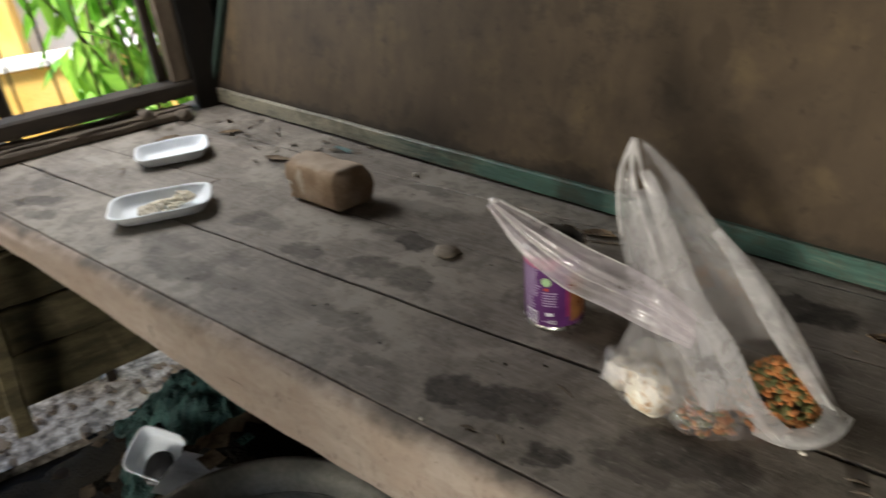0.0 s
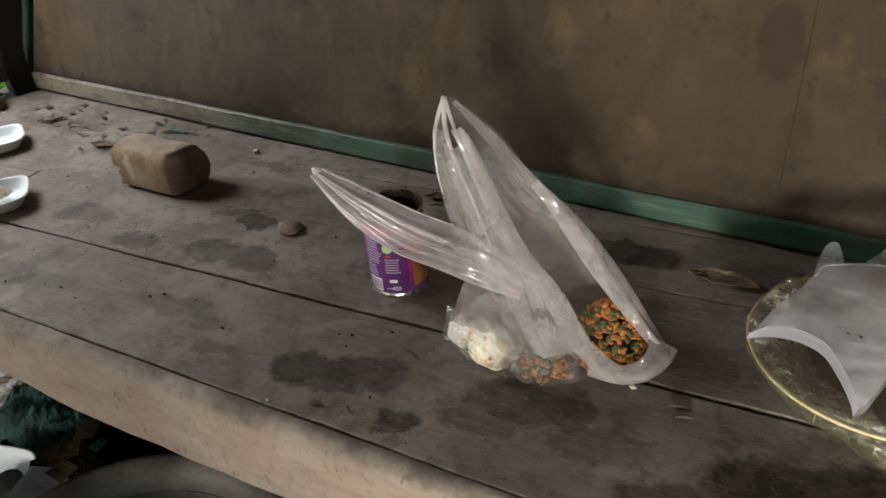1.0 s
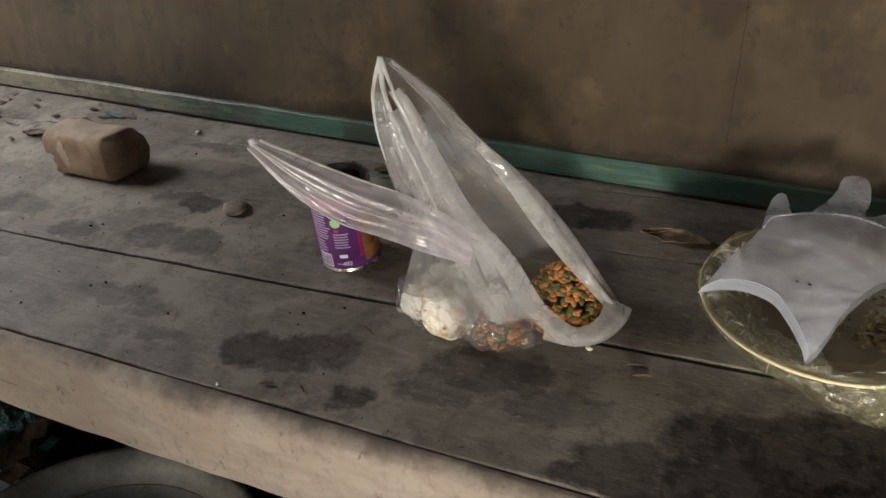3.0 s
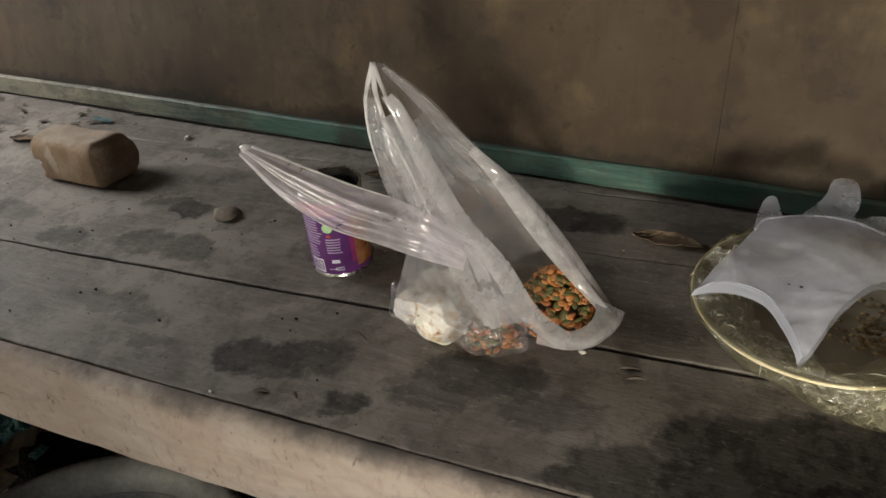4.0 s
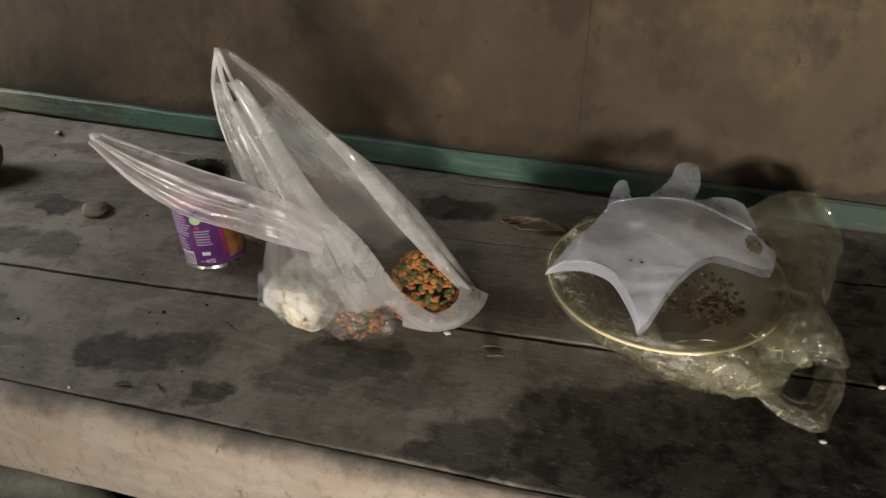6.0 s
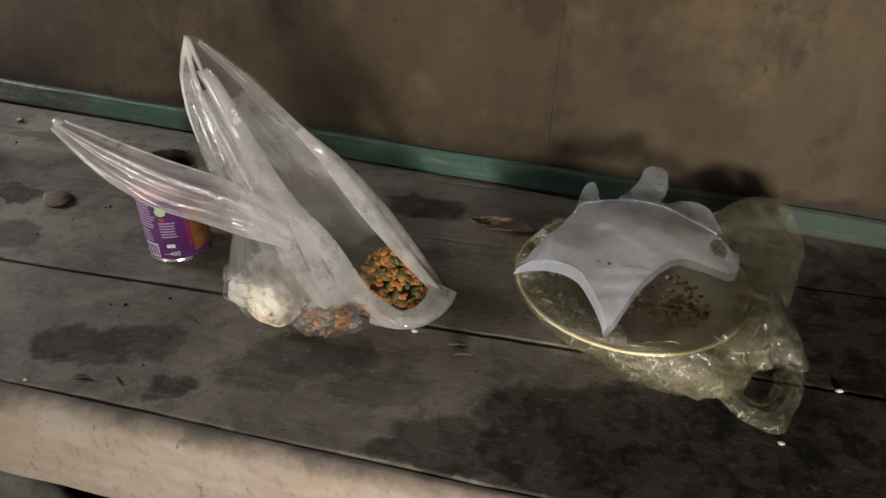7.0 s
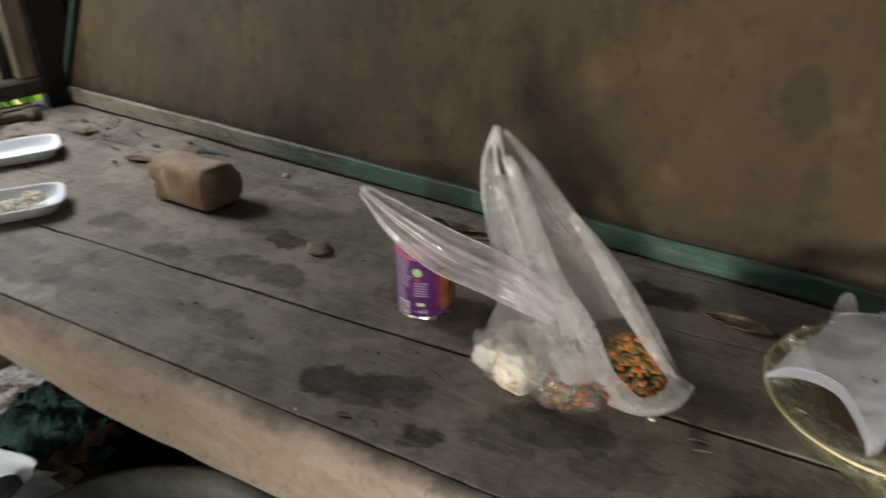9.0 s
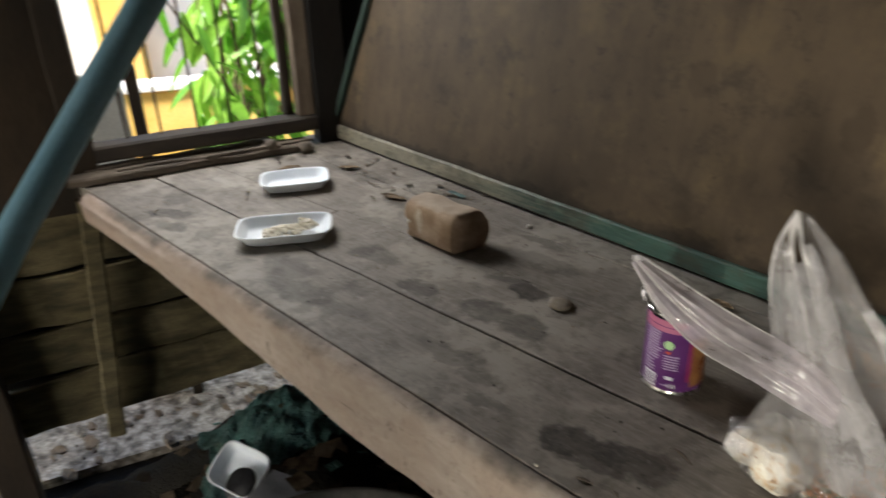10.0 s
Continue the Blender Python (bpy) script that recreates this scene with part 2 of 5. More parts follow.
def make_panel():
    m, nt, b = tree("stained_plywood")
    pos = where(nt)
    big = noise_tex(nt, pos, 3.2, 5.0, 0.6)
    run = noise_tex(nt, scaled(nt, pos, (9, 9, 1.6)), 3.0, 5.0, 0.6)
    fine = noise_tex(nt, scaled(nt, pos, (1, 1, 0.25)), 150.0, 3.0)
    mould = noise_tex(nt, pos, 15.0, 8.0, 0.72)
    c = mixc(nt, ramp(nt, big, 0.35, 0.65), (0.046, 0.030, 0.016), (0.073, 0.050, 0.028))
    c = mixc(nt, ramp(nt, noise_tex(nt, pos, 8.0, 6.0, 0.65), 0.5, 0.7, 0, 0.55), c, (0.112, 0.078, 0.037))
    c = mixc(nt, ramp(nt, run, 0.45, 0.7, 0, 0.4), c, (0.030, 0.019, 0.010))
    c = mixc(nt, ramp(nt, mould, 0.50, 0.70, 0, 0.6), c, (0.014, 0.010, 0.006))
    c = mixc(nt, node(nt, "Math", operation="MULTIPLY", i0=blots(nt, pos, WALL_STAINS, 0.05, 26.0), i1=0.85).outputs[0], c, (0.024, 0.014, 0.006))
    spots = noise_tex(nt, pos, 34.0, 5.0, 0.7, 0.4)
    c = mixc(nt, ramp(nt, spots, 0.60, 0.72, 0, 0.6), c, (0.018, 0.011, 0.006))
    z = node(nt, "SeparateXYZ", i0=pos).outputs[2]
    # darker towards the board's foot, with a ragged upper edge
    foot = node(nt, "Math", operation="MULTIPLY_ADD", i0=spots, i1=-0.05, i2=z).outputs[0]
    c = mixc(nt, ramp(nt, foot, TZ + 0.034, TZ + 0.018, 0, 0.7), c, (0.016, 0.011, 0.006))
    c = mixc(nt, ramp(nt, fine, 0.6, 0.8, 0, 0.25), c, (0.033, 0.021, 0.011))
    nt.links.new(c, b.inputs["Base Color"])
    b.inputs["Roughness"].default_value = 0.72
    b.inputs["Specular IOR Level"].default_value = 0.3
    bump(nt, b, node(nt, "Math", operation="ADD", i0=fine, i1=run).outputs[0], 0.35, 0.001)
    return m


def make_trim():
    m, nt, b = tree("flaking_teal_paint")
    pos = where(nt)
    x = node(nt, "SeparateXYZ", i0=pos).outputs[0]
    n1 = noise_tex(nt, scaled(nt, pos, (5, 30, 60)), 3.0, 6.0, 0.65, 0.4)
    n2 = noise_tex(nt, pos, 90.0, 4.0, 0.6)
    c = mixc(nt, ramp(nt, n1, 0.3, 0.7), (0.026, 0.068, 0.052), (0.052, 0.118, 0.094))
    worn = node(nt, "Math", operation="MULTIPLY_ADD", i0=n1, i1=0.7, i2=node(nt, "Math", operation="MULTIPLY", i0=x, i1=-1.0).outputs[0]).outputs[0]
    c = mixc(nt, ramp(nt, worn, 0.60, 1.10, 0, 0.9), c, (0.270, 0.235, 0.165))
    # shade at the right end, painted into the batten as a darker teal
    c = mixc(nt, ramp(nt, node(nt, "Math", operation="MULTIPLY_ADD", i0=n1, i1=0.35, i2=x).outputs[0], 0.62, 0.82, 0, 0.8), c, (0.022, 0.034, 0.026))
    grime = node(nt, "Math", operation="MULTIPLY_ADD", i0=n2, i1=0.02, i2=node(nt, "SeparateXYZ", i0=pos).outputs[2]).outputs[0]
    c = mixc(nt, ramp(nt, grime, TZ + 0.046, TZ + 0.056, 0, 0.7), c, (0.080, 0.060, 0.040))
    c = mixc(nt, ramp(nt, n1, 0.60, 0.70, 0, 0.55), c, (0.176, 0.144, 0.088))
    c = mixc(nt, ramp(nt, n2, 0.52, 0.72, 0, 0.6), c, (0.035, 0.040, 0.028))
    dirt = noise_tex(nt, scaled(nt, pos, (1, 1, 2)), 11.0, 6.0, 0.7)
    c = mixc(nt, ramp(nt, dirt, 0.47, 0.62, 0, 0.6), c, (0.060, 0.052, 0.034))
    nt.links.new(c, b.inputs["Base Color"])
    b.inputs["Roughness"].default_value = 0.6
    bump(nt, b, n1, 0.5, 0.001)
    return m


def film(name, tint, opacity, rough=0.18, bumps=0.5, crease=60.0, sheet=True, vary=0.5, crinkle=0.5, lines=0.0, gloss=1.0, thru=0.45):
    """Thin plastic film: clear where smooth, milky where creased, with a gloss over it; lines also paints glints."""
    m, nt, b = tree(name)
    nt.nodes.remove(b)
    out = nt.nodes["Material Output"]
    pos = where(nt)
    if sheet:
        uv = nt.nodes.new("ShaderNodeTexCoord").outputs["UV"]
        wob = node(nt, "VectorMath", operation="SCALE", i0=node(nt, "TexNoise", Vector=pos, Scale=25.0, Detail=3.0).outputs[1], Scale=0.02).outputs[0]
        uv = node(nt, "VectorMath", operation="ADD", i0=uv, i1=wob).outputs[0]
        n1 = noise_tex(nt, scaled(nt, uv, (24, 5, 1)), 1.0, 1.5, 0.5, 0.4)
    else:
        n1 = noise_tex(nt, pos, crease, 5.0, 0.65, 1.5)
    wp = node(nt, "VectorMath", operation="SCALE", i0=node(nt, "TexNoise", Vector=pos, Scale=30.0, Detail=2.0).outputs[1], Scale=0.03).outputs[0]
    wp = node(nt, "VectorMath", operation="ADD", i0=pos, i1=wp).outputs[0]
    facet = node(nt, "TexVoronoi", Vector=wp, Scale=crease).outputs["Distance"]
    facet2 = node(nt, "TexVoronoi", Vector=wp, Scale=crease * 2.6).outputs["Distance"]
    facet = node(nt, "Math", operation="MULTIPLY_ADD", i0=facet2, i1=0.4, i2=facet).outputs[0]
    n2 = noise_tex(nt, pos, 20.0, 4.0, 0.6, 0.8)
    ridge = node(nt, "Math", operation="ABSOLUTE", i0=node(nt, "Math", operation="SUBTRACT", i0=n1, i1=0.5).outputs[0]).outputs[0]
    hgt = node(nt, "Math", operation="SUBTRACT", i0=n2, i1=node(nt, "Math", operation="MULTIPLY", i0=ridge, i1=1.1).outputs[0]).outputs[0]
    hgt = node(nt, "Math", operation="MULTIPLY_ADD", i0=facet, i1=crinkle, i2=hgt).outputs[0]
    edges = []
    if lines:
        for k, sc in enumerate((crease * 0.9, crease * 2.2)):
            edges.append(node(nt, "TexVoronoi", feature="DISTANCE_TO_EDGE", Vector=wp, Scale=sc).outputs["Distance"])
            hgt = node(nt, "Math", operation="MULTIPLY_ADD", i0=edges[-1], i1=crinkle * (0.9 - 0.45 * k), i2=hgt).outputs[0]
    bp = node(nt, "Bump", Strength=bumps, Distance=0.004, Height=hgt).outputs[0]
    dif = node(nt, "BsdfDiffuse", Color=(*tint, 1)).outputs[0]
    tra = node(nt, "BsdfTranslucent", Color=(*tint, 1)).outputs[0]
    milk = node(nt, "MixShader", i0=thru, i1=dif, i2=tra).outputs[0]
    clear = node(nt, "BsdfTransparent", Color=(*(0.8 + 0.2 * v for v in tint), 1)).outputs[0]
    op = ramp(nt, n2, 0.25, 0.75, opacity * (1 - vary), opacity * (1 + vary))
    if sheet:
        op = node(nt, "Math", operation="ADD", i0=op, i1=ramp(nt, ridge, 0.03, 0.0, 0.0, opacity * 0.15)).outputs[0]
    # pale crease streaks, which also paint glints into the film's opacity
    if lines:
        for k, edge in enumerate(edges):
            wd = 0.05
            gate = ramp(nt, noise_tex(nt, pos, 38.0 + 25 * k, 2.0), 0.50, 0.62, 0.0, lines)
            hit = node(nt, "Math", operation="MULTIPLY", i0=ramp(nt, edge, wd, 0.0, 0.0, 1.0), i1=gate).outputs[0]
            op = node(nt, "Math", operation="ADD", i0=op, i1=hit).outputs[0]
    body = node(nt, "MixShader", i0=node(nt, "Math", operation="MINIMUM", i0=op, i1=0.97).outputs[0], i1=clear, i2=milk).outputs[0]
    glo = node(nt, "BsdfGlossy", Roughness=rough, Normal=bp).outputs[0]
    fr = node(nt, "Math", operation="MULTIPLY_ADD", i0=node(nt, "Fresnel", IOR=1.4).outputs[0], i1=0.35 * gloss, i2=0.07 * gloss).outputs[0]
    nt.links.new(node(nt, "MixShader", i0=fr, i1=body, i2=glo).outputs[0], out.inputs[0])
    return m


M_TABLE, M_APRON, M_PANEL, M_TRIM = make_table_wood(), make_apron_wood(), make_panel(), make_trim()
M_TRIMDARK = surface("dark_green_paint", (0.012, 0.030, 0.022), (0.03, 0.055, 0.042), 20, rough=0.7)
M_DARKWOOD = surface("dark_old_timber", (0.018, 0.012, 0.007), (0.052, 0.034, 0.020), 9, (1, 1, 0.3), 0.85, spread=0.3)
# near-black timber: the shade in the window corner is put into its colour
M_SHADEWOOD = surface("shade_black_timber", (0.006, 0.005, 0.004), (0.016, 0.012, 0.009), 9, (1, 1, 0.3), 0.85, spread=0.3)
M_PLANKWALL = surface("old_wall_planks", (0.065, 0.053, 0.026), (0.190, 0.152, 0.080), 9, (1, 1, 4), 0.85, spread=0.35)
M_SILL = surface("weathered_sill_timber", (0.032, 0.025, 0.020), (0.063, 0.049, 0.038), 10, (1, 1, 4), 0.8)
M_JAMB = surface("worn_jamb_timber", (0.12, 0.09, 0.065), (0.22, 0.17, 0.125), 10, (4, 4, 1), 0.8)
M_IRON = surface("rusty_iron", (0.05, 0.035, 0.028), (0.11, 0.07, 0.045), 60, rough=0.7, metal=0.4)
M_LOG = surface("rotten_timber", (0.066, 0.051, 0.039), (0.165, 0.131, 0.100), 14, (1, 0.35, 2), 0.9, bumps=0.8, bdist=0.004)
# near black: the deep shade under the table is put into the earth's colour
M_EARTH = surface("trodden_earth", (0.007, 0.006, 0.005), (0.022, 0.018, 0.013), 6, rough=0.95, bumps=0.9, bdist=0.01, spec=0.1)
M_OUT = surface("bright_sandy_ground", (0.10, 0.080, 0.058), (0.62, 0.54, 0.44), 30, rough=0.9, spread=0.5)
M_BRICK = surface("dusty_clay", (0.24, 0.160, 0.100), (0.43, 0.325, 0.235), 24, rough=0.9, fine=220, bumps=0.5, bdist=0.002, spread=0.2)
def pale_marks(m):
    nt = m.node_tree
    b = nt.nodes["Principled BSDF"]
    old = b.inputs["Base Color"].links[0].from_socket
    # pale patches on the near face, low on the end and along the top
    mask = blots(nt, where(nt), [(-0.527, 0.09, TZ + 0.040, 0.007, 0.03, 0.024, 0, 0.55), (-0.562, 0.10, TZ + 0.034, 0.010, 0.06, 0.006, 0, 0.9), (-0.50, 0.13, TZ + 0.076, 0.08, 0.05, 0.008, 0, 0.25)], 0.016, 50.0)
    nt.links.new(mixc(nt, mask, old, (0.60, 0.54, 0.46)), b.inputs["Base Color"])


pale_marks(M_BRICK)
M_FOAM = surface("white_foam", (0.74, 0.78, 0.82), (0.82, 0.85, 0.88), 25, rough=0.6, fine=320, bumps=0.15, spread=0.04)
M_RICE = surface("cooked_rice", (0.62, 0.55, 0.42), (0.78, 0.72, 0.58), 60, rough=0.6, spread=0.1)
M_ALU = surface("dull_aluminium", (0.17, 0.160, 0.136), (0.34, 0.316, 0.268), 14, rough=0.5, metal=0.35, bumps=0.2, spread=0.3)
M_TIN = surface("bare_tinplate", (0.55, 0.54, 0.52), (0.7, 0.69, 0.66), 40, rough=0.28, metal=1.0, bumps=0.1, spread=0.1)
M_CANDARK = surface("dark_can_inside", (0.03, 0.027, 0.025), (0.08, 0.07, 0.06), 40, rough=0.5, metal=0.5)
M_PURPLE = surface("purple_label", (0.085, 0.020, 0.115), (0.115, 0.030, 0.15), 30, rough=0.35, bumps=0.05, spread=0.05)
M_PINK = surface("pink_label", (0.40, 0.12, 0.21), (0.48, 0.17, 0.27), 30, rough=0.35, bumps=0.05, spread=0.05)
M_MAGENTA = surface("magenta_label", (0.22, 0.02, 0.10), (0.30, 0.04, 0.14), 30, rough=0.35, bumps=0.05, spread=0.05)
M_ORANGE = surface("orange_label", (0.17, 0.06, 0.022), (0.36, 0.17, 0.06), 50, rough=0.35, bumps=0.05)
M_INK = surface("pale_print", (0.36, 0.28, 0.43), (0.46, 0.38, 0.52), 60, rough=0.4, bumps=0.05, spread=0.05)
M_PRINT = surface("white_print", (0.72, 0.74, 0.78), (0.8, 0.8, 0.82), 60, rough=0.4, bumps=0.05, spread=0.05)
M_GREEN = surface("green_print", (0.32, 0.55, 0.25), (0.5, 0.7, 0.4), 120, rough=0.4, bumps=0.05)
M_RED = surface("red_print", (0.5, 0.06, 0.04), (0.6, 0.1, 0.05), 60, rough=0.4, bumps=0.05)
M_BLUE = surface("faded_blue_plastic", (0.24, 0.47, 0.60), (0.30, 0.54, 0.67), 12, rough=0.5, bumps=0.15, spread=0.12)
M_CREAM = surface("cream_plastic", (0.58, 0.50, 0.28), (0.70, 0.62, 0.40), 40, rough=0.4)
M_MUSH = surface("dried_leftovers", (0.22, 0.14, 0.07), (0.58, 0.46, 0.26), 60, rough=0.8, bumps=0.8)
M_TARP = surface("crumpled_green_tarpaulin", (0.03, 0.08, 0.072), (0.11, 0.24, 0.21), 20, rough=0.45, bumps=0.9, bdist=0.01)
M_CARD = surface("damp_cardboard", (0.14, 0.10, 0.065), (0.24, 0.18, 0.12), 12, rough=0.9)
M_PAPER = surface("crumpled_paper", (0.6, 0.62, 0.68), (0.72, 0.74, 0.78), 20, rough=0.8, spread=0.08)
M_BLACK = surface("black_plastic", (0.012, 0.012, 0.013), (0.03, 0.03, 0.03), 20, rough=0.4)
M_CRUMB = surface("pale_crumb", (0.5, 0.46, 0.38), (0.66, 0.62, 0.54), 80, rough=0.8)
M_DRYLEAF = surface("dry_leaf", (0.10, 0.07, 0.045), (0.26, 0.19, 0.12), 40, rough=0.85)
M_DUST = surface("dusty_leaf_crumb", (0.11, 0.085, 0.062), (0.27, 0.225, 0.175), 40, rough=0.9)
M_FLAKE = surface("pale_teal_flake", (0.12, 0.22, 0.21), (0.28, 0.38, 0.37), 60, rough=0.7)
M_STONE = surface("dusty_tan_stone", (0.20, 0.165, 0.128), (0.33, 0.285, 0.23), 50, rough=0.9)
M_YWALL = surface("ochre_wall", (0.75, 0.45, 0.10), (0.85, 0.6, 0.2), 4, rough=0.8)
M_WHITEWASH = surface("whitewash", (0.74, 0.72, 0.68), (0.84, 0.83, 0.8), 5, rough=0.8, spread=0.08)
M_GREY = surface("grey_board", (0.4, 0.4, 0.37), (0.5, 0.5, 0.46), 6, rough=0.8)
M_FILM = film("milky_film", (0.98, 0.96, 0.97), 0.28, 0.14, 0.6, 30, crinkle=0.5, gloss=1.2, vary=0.4)
M_THIN = film("thin_clear_film", (0.98, 0.97, 0.97), 0.13, 0.16, 0.35, 30, crinkle=0.3, gloss=1.0)
M_BACK = film("milky_back_film", (0.98, 0.95, 0.93), 0.32, 0.15, 0.4, 34, vary=0.3, thru=0.25)
M_FILMPINK = film("pinkish_film", (0.97, 0.89, 0.94), 0.42, 0.16, 0.55, 30, lines=0.04, crinkle=0.5, gloss=1.1, vary=0.4)
M_HEM = film("folded_film_hem", (0.98, 0.97, 0.97), 0.42, 0.12, 1.0, 55, lines=0.12, crinkle=1.4, gloss=1.8, vary=0.45)
M_TWIST = film("twisted_film", (0.97, 0.95, 0.94), 0.66, 0.2, 0.5, 60, False)
M_CLEAR = film("clear_bag_film", (0.93, 0.90, 0.95), 0.045, 0.10, 0.8, 40, False, 0.5, 1.2, lines=0.05, gloss=1.3)
M_PACKET = film("cloudy_packet_film", (0.96, 0.90, 0.88), 0.09, 0.10, 0.8, 45, False, 0.4, 1.2, lines=0.14, gloss=1.5)
M_YFILM = film("yellowish_film", (0.96, 0.92, 0.62), 0.085, 0.10, 0.8, 46, False, 0.4, 1.8, lines=0.28, gloss=1.7, thru=0.35)
# strong pale lines here paint the glints seen on crumpled film
M_YFOLD = film("crinkled_yellowish_film", (0.97, 0.95, 0.80), 0.30, 0.10, 1.0, 50, False, 0.7, 2.4, lines=0.85, gloss=2.0, thru=0.3)
M_YSIDE = film("yellowish_loose_film", (0.92, 0.89, 0.64), 0.075, 0.10, 0.9, 26, False, 0.3, 1.6, lines=0.12, gloss=2.4, thru=0.35)
M_WFILM = film("white_film", (0.88, 0.89, 0.99), 0.47, 0.22, 0.5, 24, False, 0.18, 0.5, lines=0.04, thru=0.28)
M_WTHIN = film("thin_white_film", (0.88, 0.90, 0.98), 0.30, 0.22, 0.5, 24, False, 0.2, 0.5, lines=0.04, thru=0.3)


def leaf_material():
    m, nt, b = tree("sunlit_leaf")
    r = nt.nodes.new("ShaderNodeNewGeometry").outputs["Random Per Island"]
    n = noise_tex(nt, where(nt), 30.0)
    c = mixc(nt, r, (0.12, 0.34, 0.03), (0.34, 0.60, 0.08))
    c = mixc(nt, ramp(nt, n, 0.4, 0.7, 0, 0.4), c, (0.07, 0.2, 0.02))
    nt.links.new(c, b.inputs["Base Color"])
    b.inputs["Roughness"].default_value = 0.4
    t = node(nt, "BsdfTranslucent", Color=c).outputs[0]
    nt.links.new(node(nt, "MixShader", i0=0.5, i1=b.outputs[0], i2=t).outputs[0], nt.nodes["Material Output"].inputs[0])
    return m


M_LEAF = leaf_material()


def kibble_material():
    m, nt, b = tree("dry_pet_food")
    r = nt.nodes.new("ShaderNodeNewGeometry").outputs["Random Per Island"]
    cr = nt.nodes.new("ShaderNodeValToRGB")
    cr.color_ramp.interpolation = "CONSTANT"
    cols = [(0.0, (0.46, 0.165, 0.04)), (0.30, (0.52, 0.23, 0.07)), (0.50, (0.34, 0.12, 0.035)), (0.60, (0.075, 0.085, 0.02)), (0.86, (0.12, 0.12, 0.04))]
    e = cr.color_ramp.elements
    e[0].position, e[0].color = 0.0, (*cols[0][1], 1)
    e[1].position, e[1].color = cols[1][0], (*cols[1][1], 1)
    for p, c in cols[2:]:
        e.new(p).color = (*c, 1)
    nt.links.new(r, cr.inputs[0])
    n = noise_tex(nt, where(nt), 400.0)
    nt.links.new(mixc(nt, ramp(nt, n, 0.4, 0.7, 0, 0.4), cr.outputs[0], (0.1, 0.05, 0.02)), b.inputs["Base Color"])
    b.inputs["Roughness"].default_value = 0.65
    bump(nt, b, n, 0.4, 0.001)
    return m


M_KIB = kibble_material()


# ---------------------------------------------------------------- mesh helpers
def part(name, bm, material, parent=None, label="", smooth=False):
    """One bmesh as one mesh object, under a thing or a part."""
    me = bpy.data.meshes.new(name)
    bmesh.ops.recalc_face_normals(bm, faces=bm.faces)
    bm.to_mesh(me)
    bm.free()
    me.materials.append(material)
    if smooth:
        me.shade_smooth()
    ob = new(name, me)
    ob.parent = parent
    if label:
        ob["label"] = label
    return ob


def thing(name, at, label, category, group="", kind=""):
    ob = new(name)
    ob.location = at
    bpy.context.view_layer.update()
    return tagged(ob, label, category, group, kind)


def under(ob, parent):
    """Keep a world-placed mesh where it is while parenting it to an Empty that only has a location."""
    ob.parent = parent
    ob.matrix_parent_inverse = Matrix.Translation(-parent.location) if parent.parent is None else Matrix.Identity(4)
    return ob


def box_bm(sx, sy, sz, bev=0.0, m=None, seg=1):
    bm = bmesh.new()
    bmesh.ops.create_cube(bm, size=1, matrix=Matrix.Diagonal((sx, sy, sz, 1)))
    if bev:
        bmesh.ops.bevel(bm, geom=bm.edges[:], offset=bev, segments=seg, affect="EDGES", profile=0.6)
    if m is not None:
        bmesh.ops.transform(bm, matrix=m, verts=bm.verts)
    return bm


def roughen(bm, amp, scale, seed=0.0):
    for v in bm.verts:
        v.co += noise.noise_vector(v.co * scale + Vector((seed, seed * 1.7, seed * 0.3))) * amp


def beam_bm(p, q, w, h, bev=0.004, cuts=8, amp=0.003, seed=0.0, up=(0, 0, 1)):
    """A rough squared timber from p to q."""
    p, q = Vector(p), Vector(q)
    d = q - p
    x = d.normalized()
    y = Vector(up).cross(x).normalized()
    z = x.cross(y)
    bm = bmesh.new()
    ring = [(-w / 2 + bev, -h / 2), (w / 2 - bev, -h / 2), (w / 2, -h / 2 + bev), (w / 2, h / 2 - bev), (w / 2 - bev, h / 2), (-w / 2 + bev, h / 2), (-w / 2, h / 2 - bev), (-w / 2, -h / 2 + bev)]
    rows = []
    for i in range(cuts + 1):
        c = p + d * (i / cuts)
        rows.append([bm.verts.new(c + y * a + z * b) for a, b in ring])
    for a, b in zip(rows, rows[1:]):
        for k in range(8):
            bm.faces.new((a[k], a[(k + 1) % 8], b[(k + 1) % 8], b[k]))
    bm.faces.new(rows[0]), bm.faces.new(rows[-1])
    roughen(bm, amp, 9.0, seed)
    return bm


def tube_bm(pts, r, sides=10, closed=False):
    """A round bar along a line of points."""
    pts = [Vector(p) for p in pts]
    bm, rows, n = bmesh.new(), [], len(pts)
    side = None
    for i, p in enumerate(pts):
        a = pts[(i - 1) % n] if closed or i else p
        b = pts[(i + 1) % n] if closed or i < n - 1 else p
        t = (b - a).normalized()
        ref = side if side is not None else (Vector((0, 0, 1)) if abs(t.z) < 0.9 else Vector((1, 0, 0)))
        y = t.cross(ref).normalized()
        x = y.cross(t).normalized()
        side = x
        rad = r(i / max(1, n - 1)) if callable(r) else r
        rows.append([bm.verts.new(p + (x * math.cos(k * math.tau / sides) + y * math.sin(k * math.tau / sides)) * rad) for k in range(sides)])
    pairs = list(zip(rows, rows[1:])) + ([(rows[-1], rows[0])] if closed else [])
    for a, b in pairs:
        for k in range(sides):
            bm.faces.new((a[k], a[(k + 1) % sides], b[(k + 1) % sides], b[k]))
    if not closed:
        bm.faces.new(rows[0]), bm.faces.new(rows[-1])
    return bm


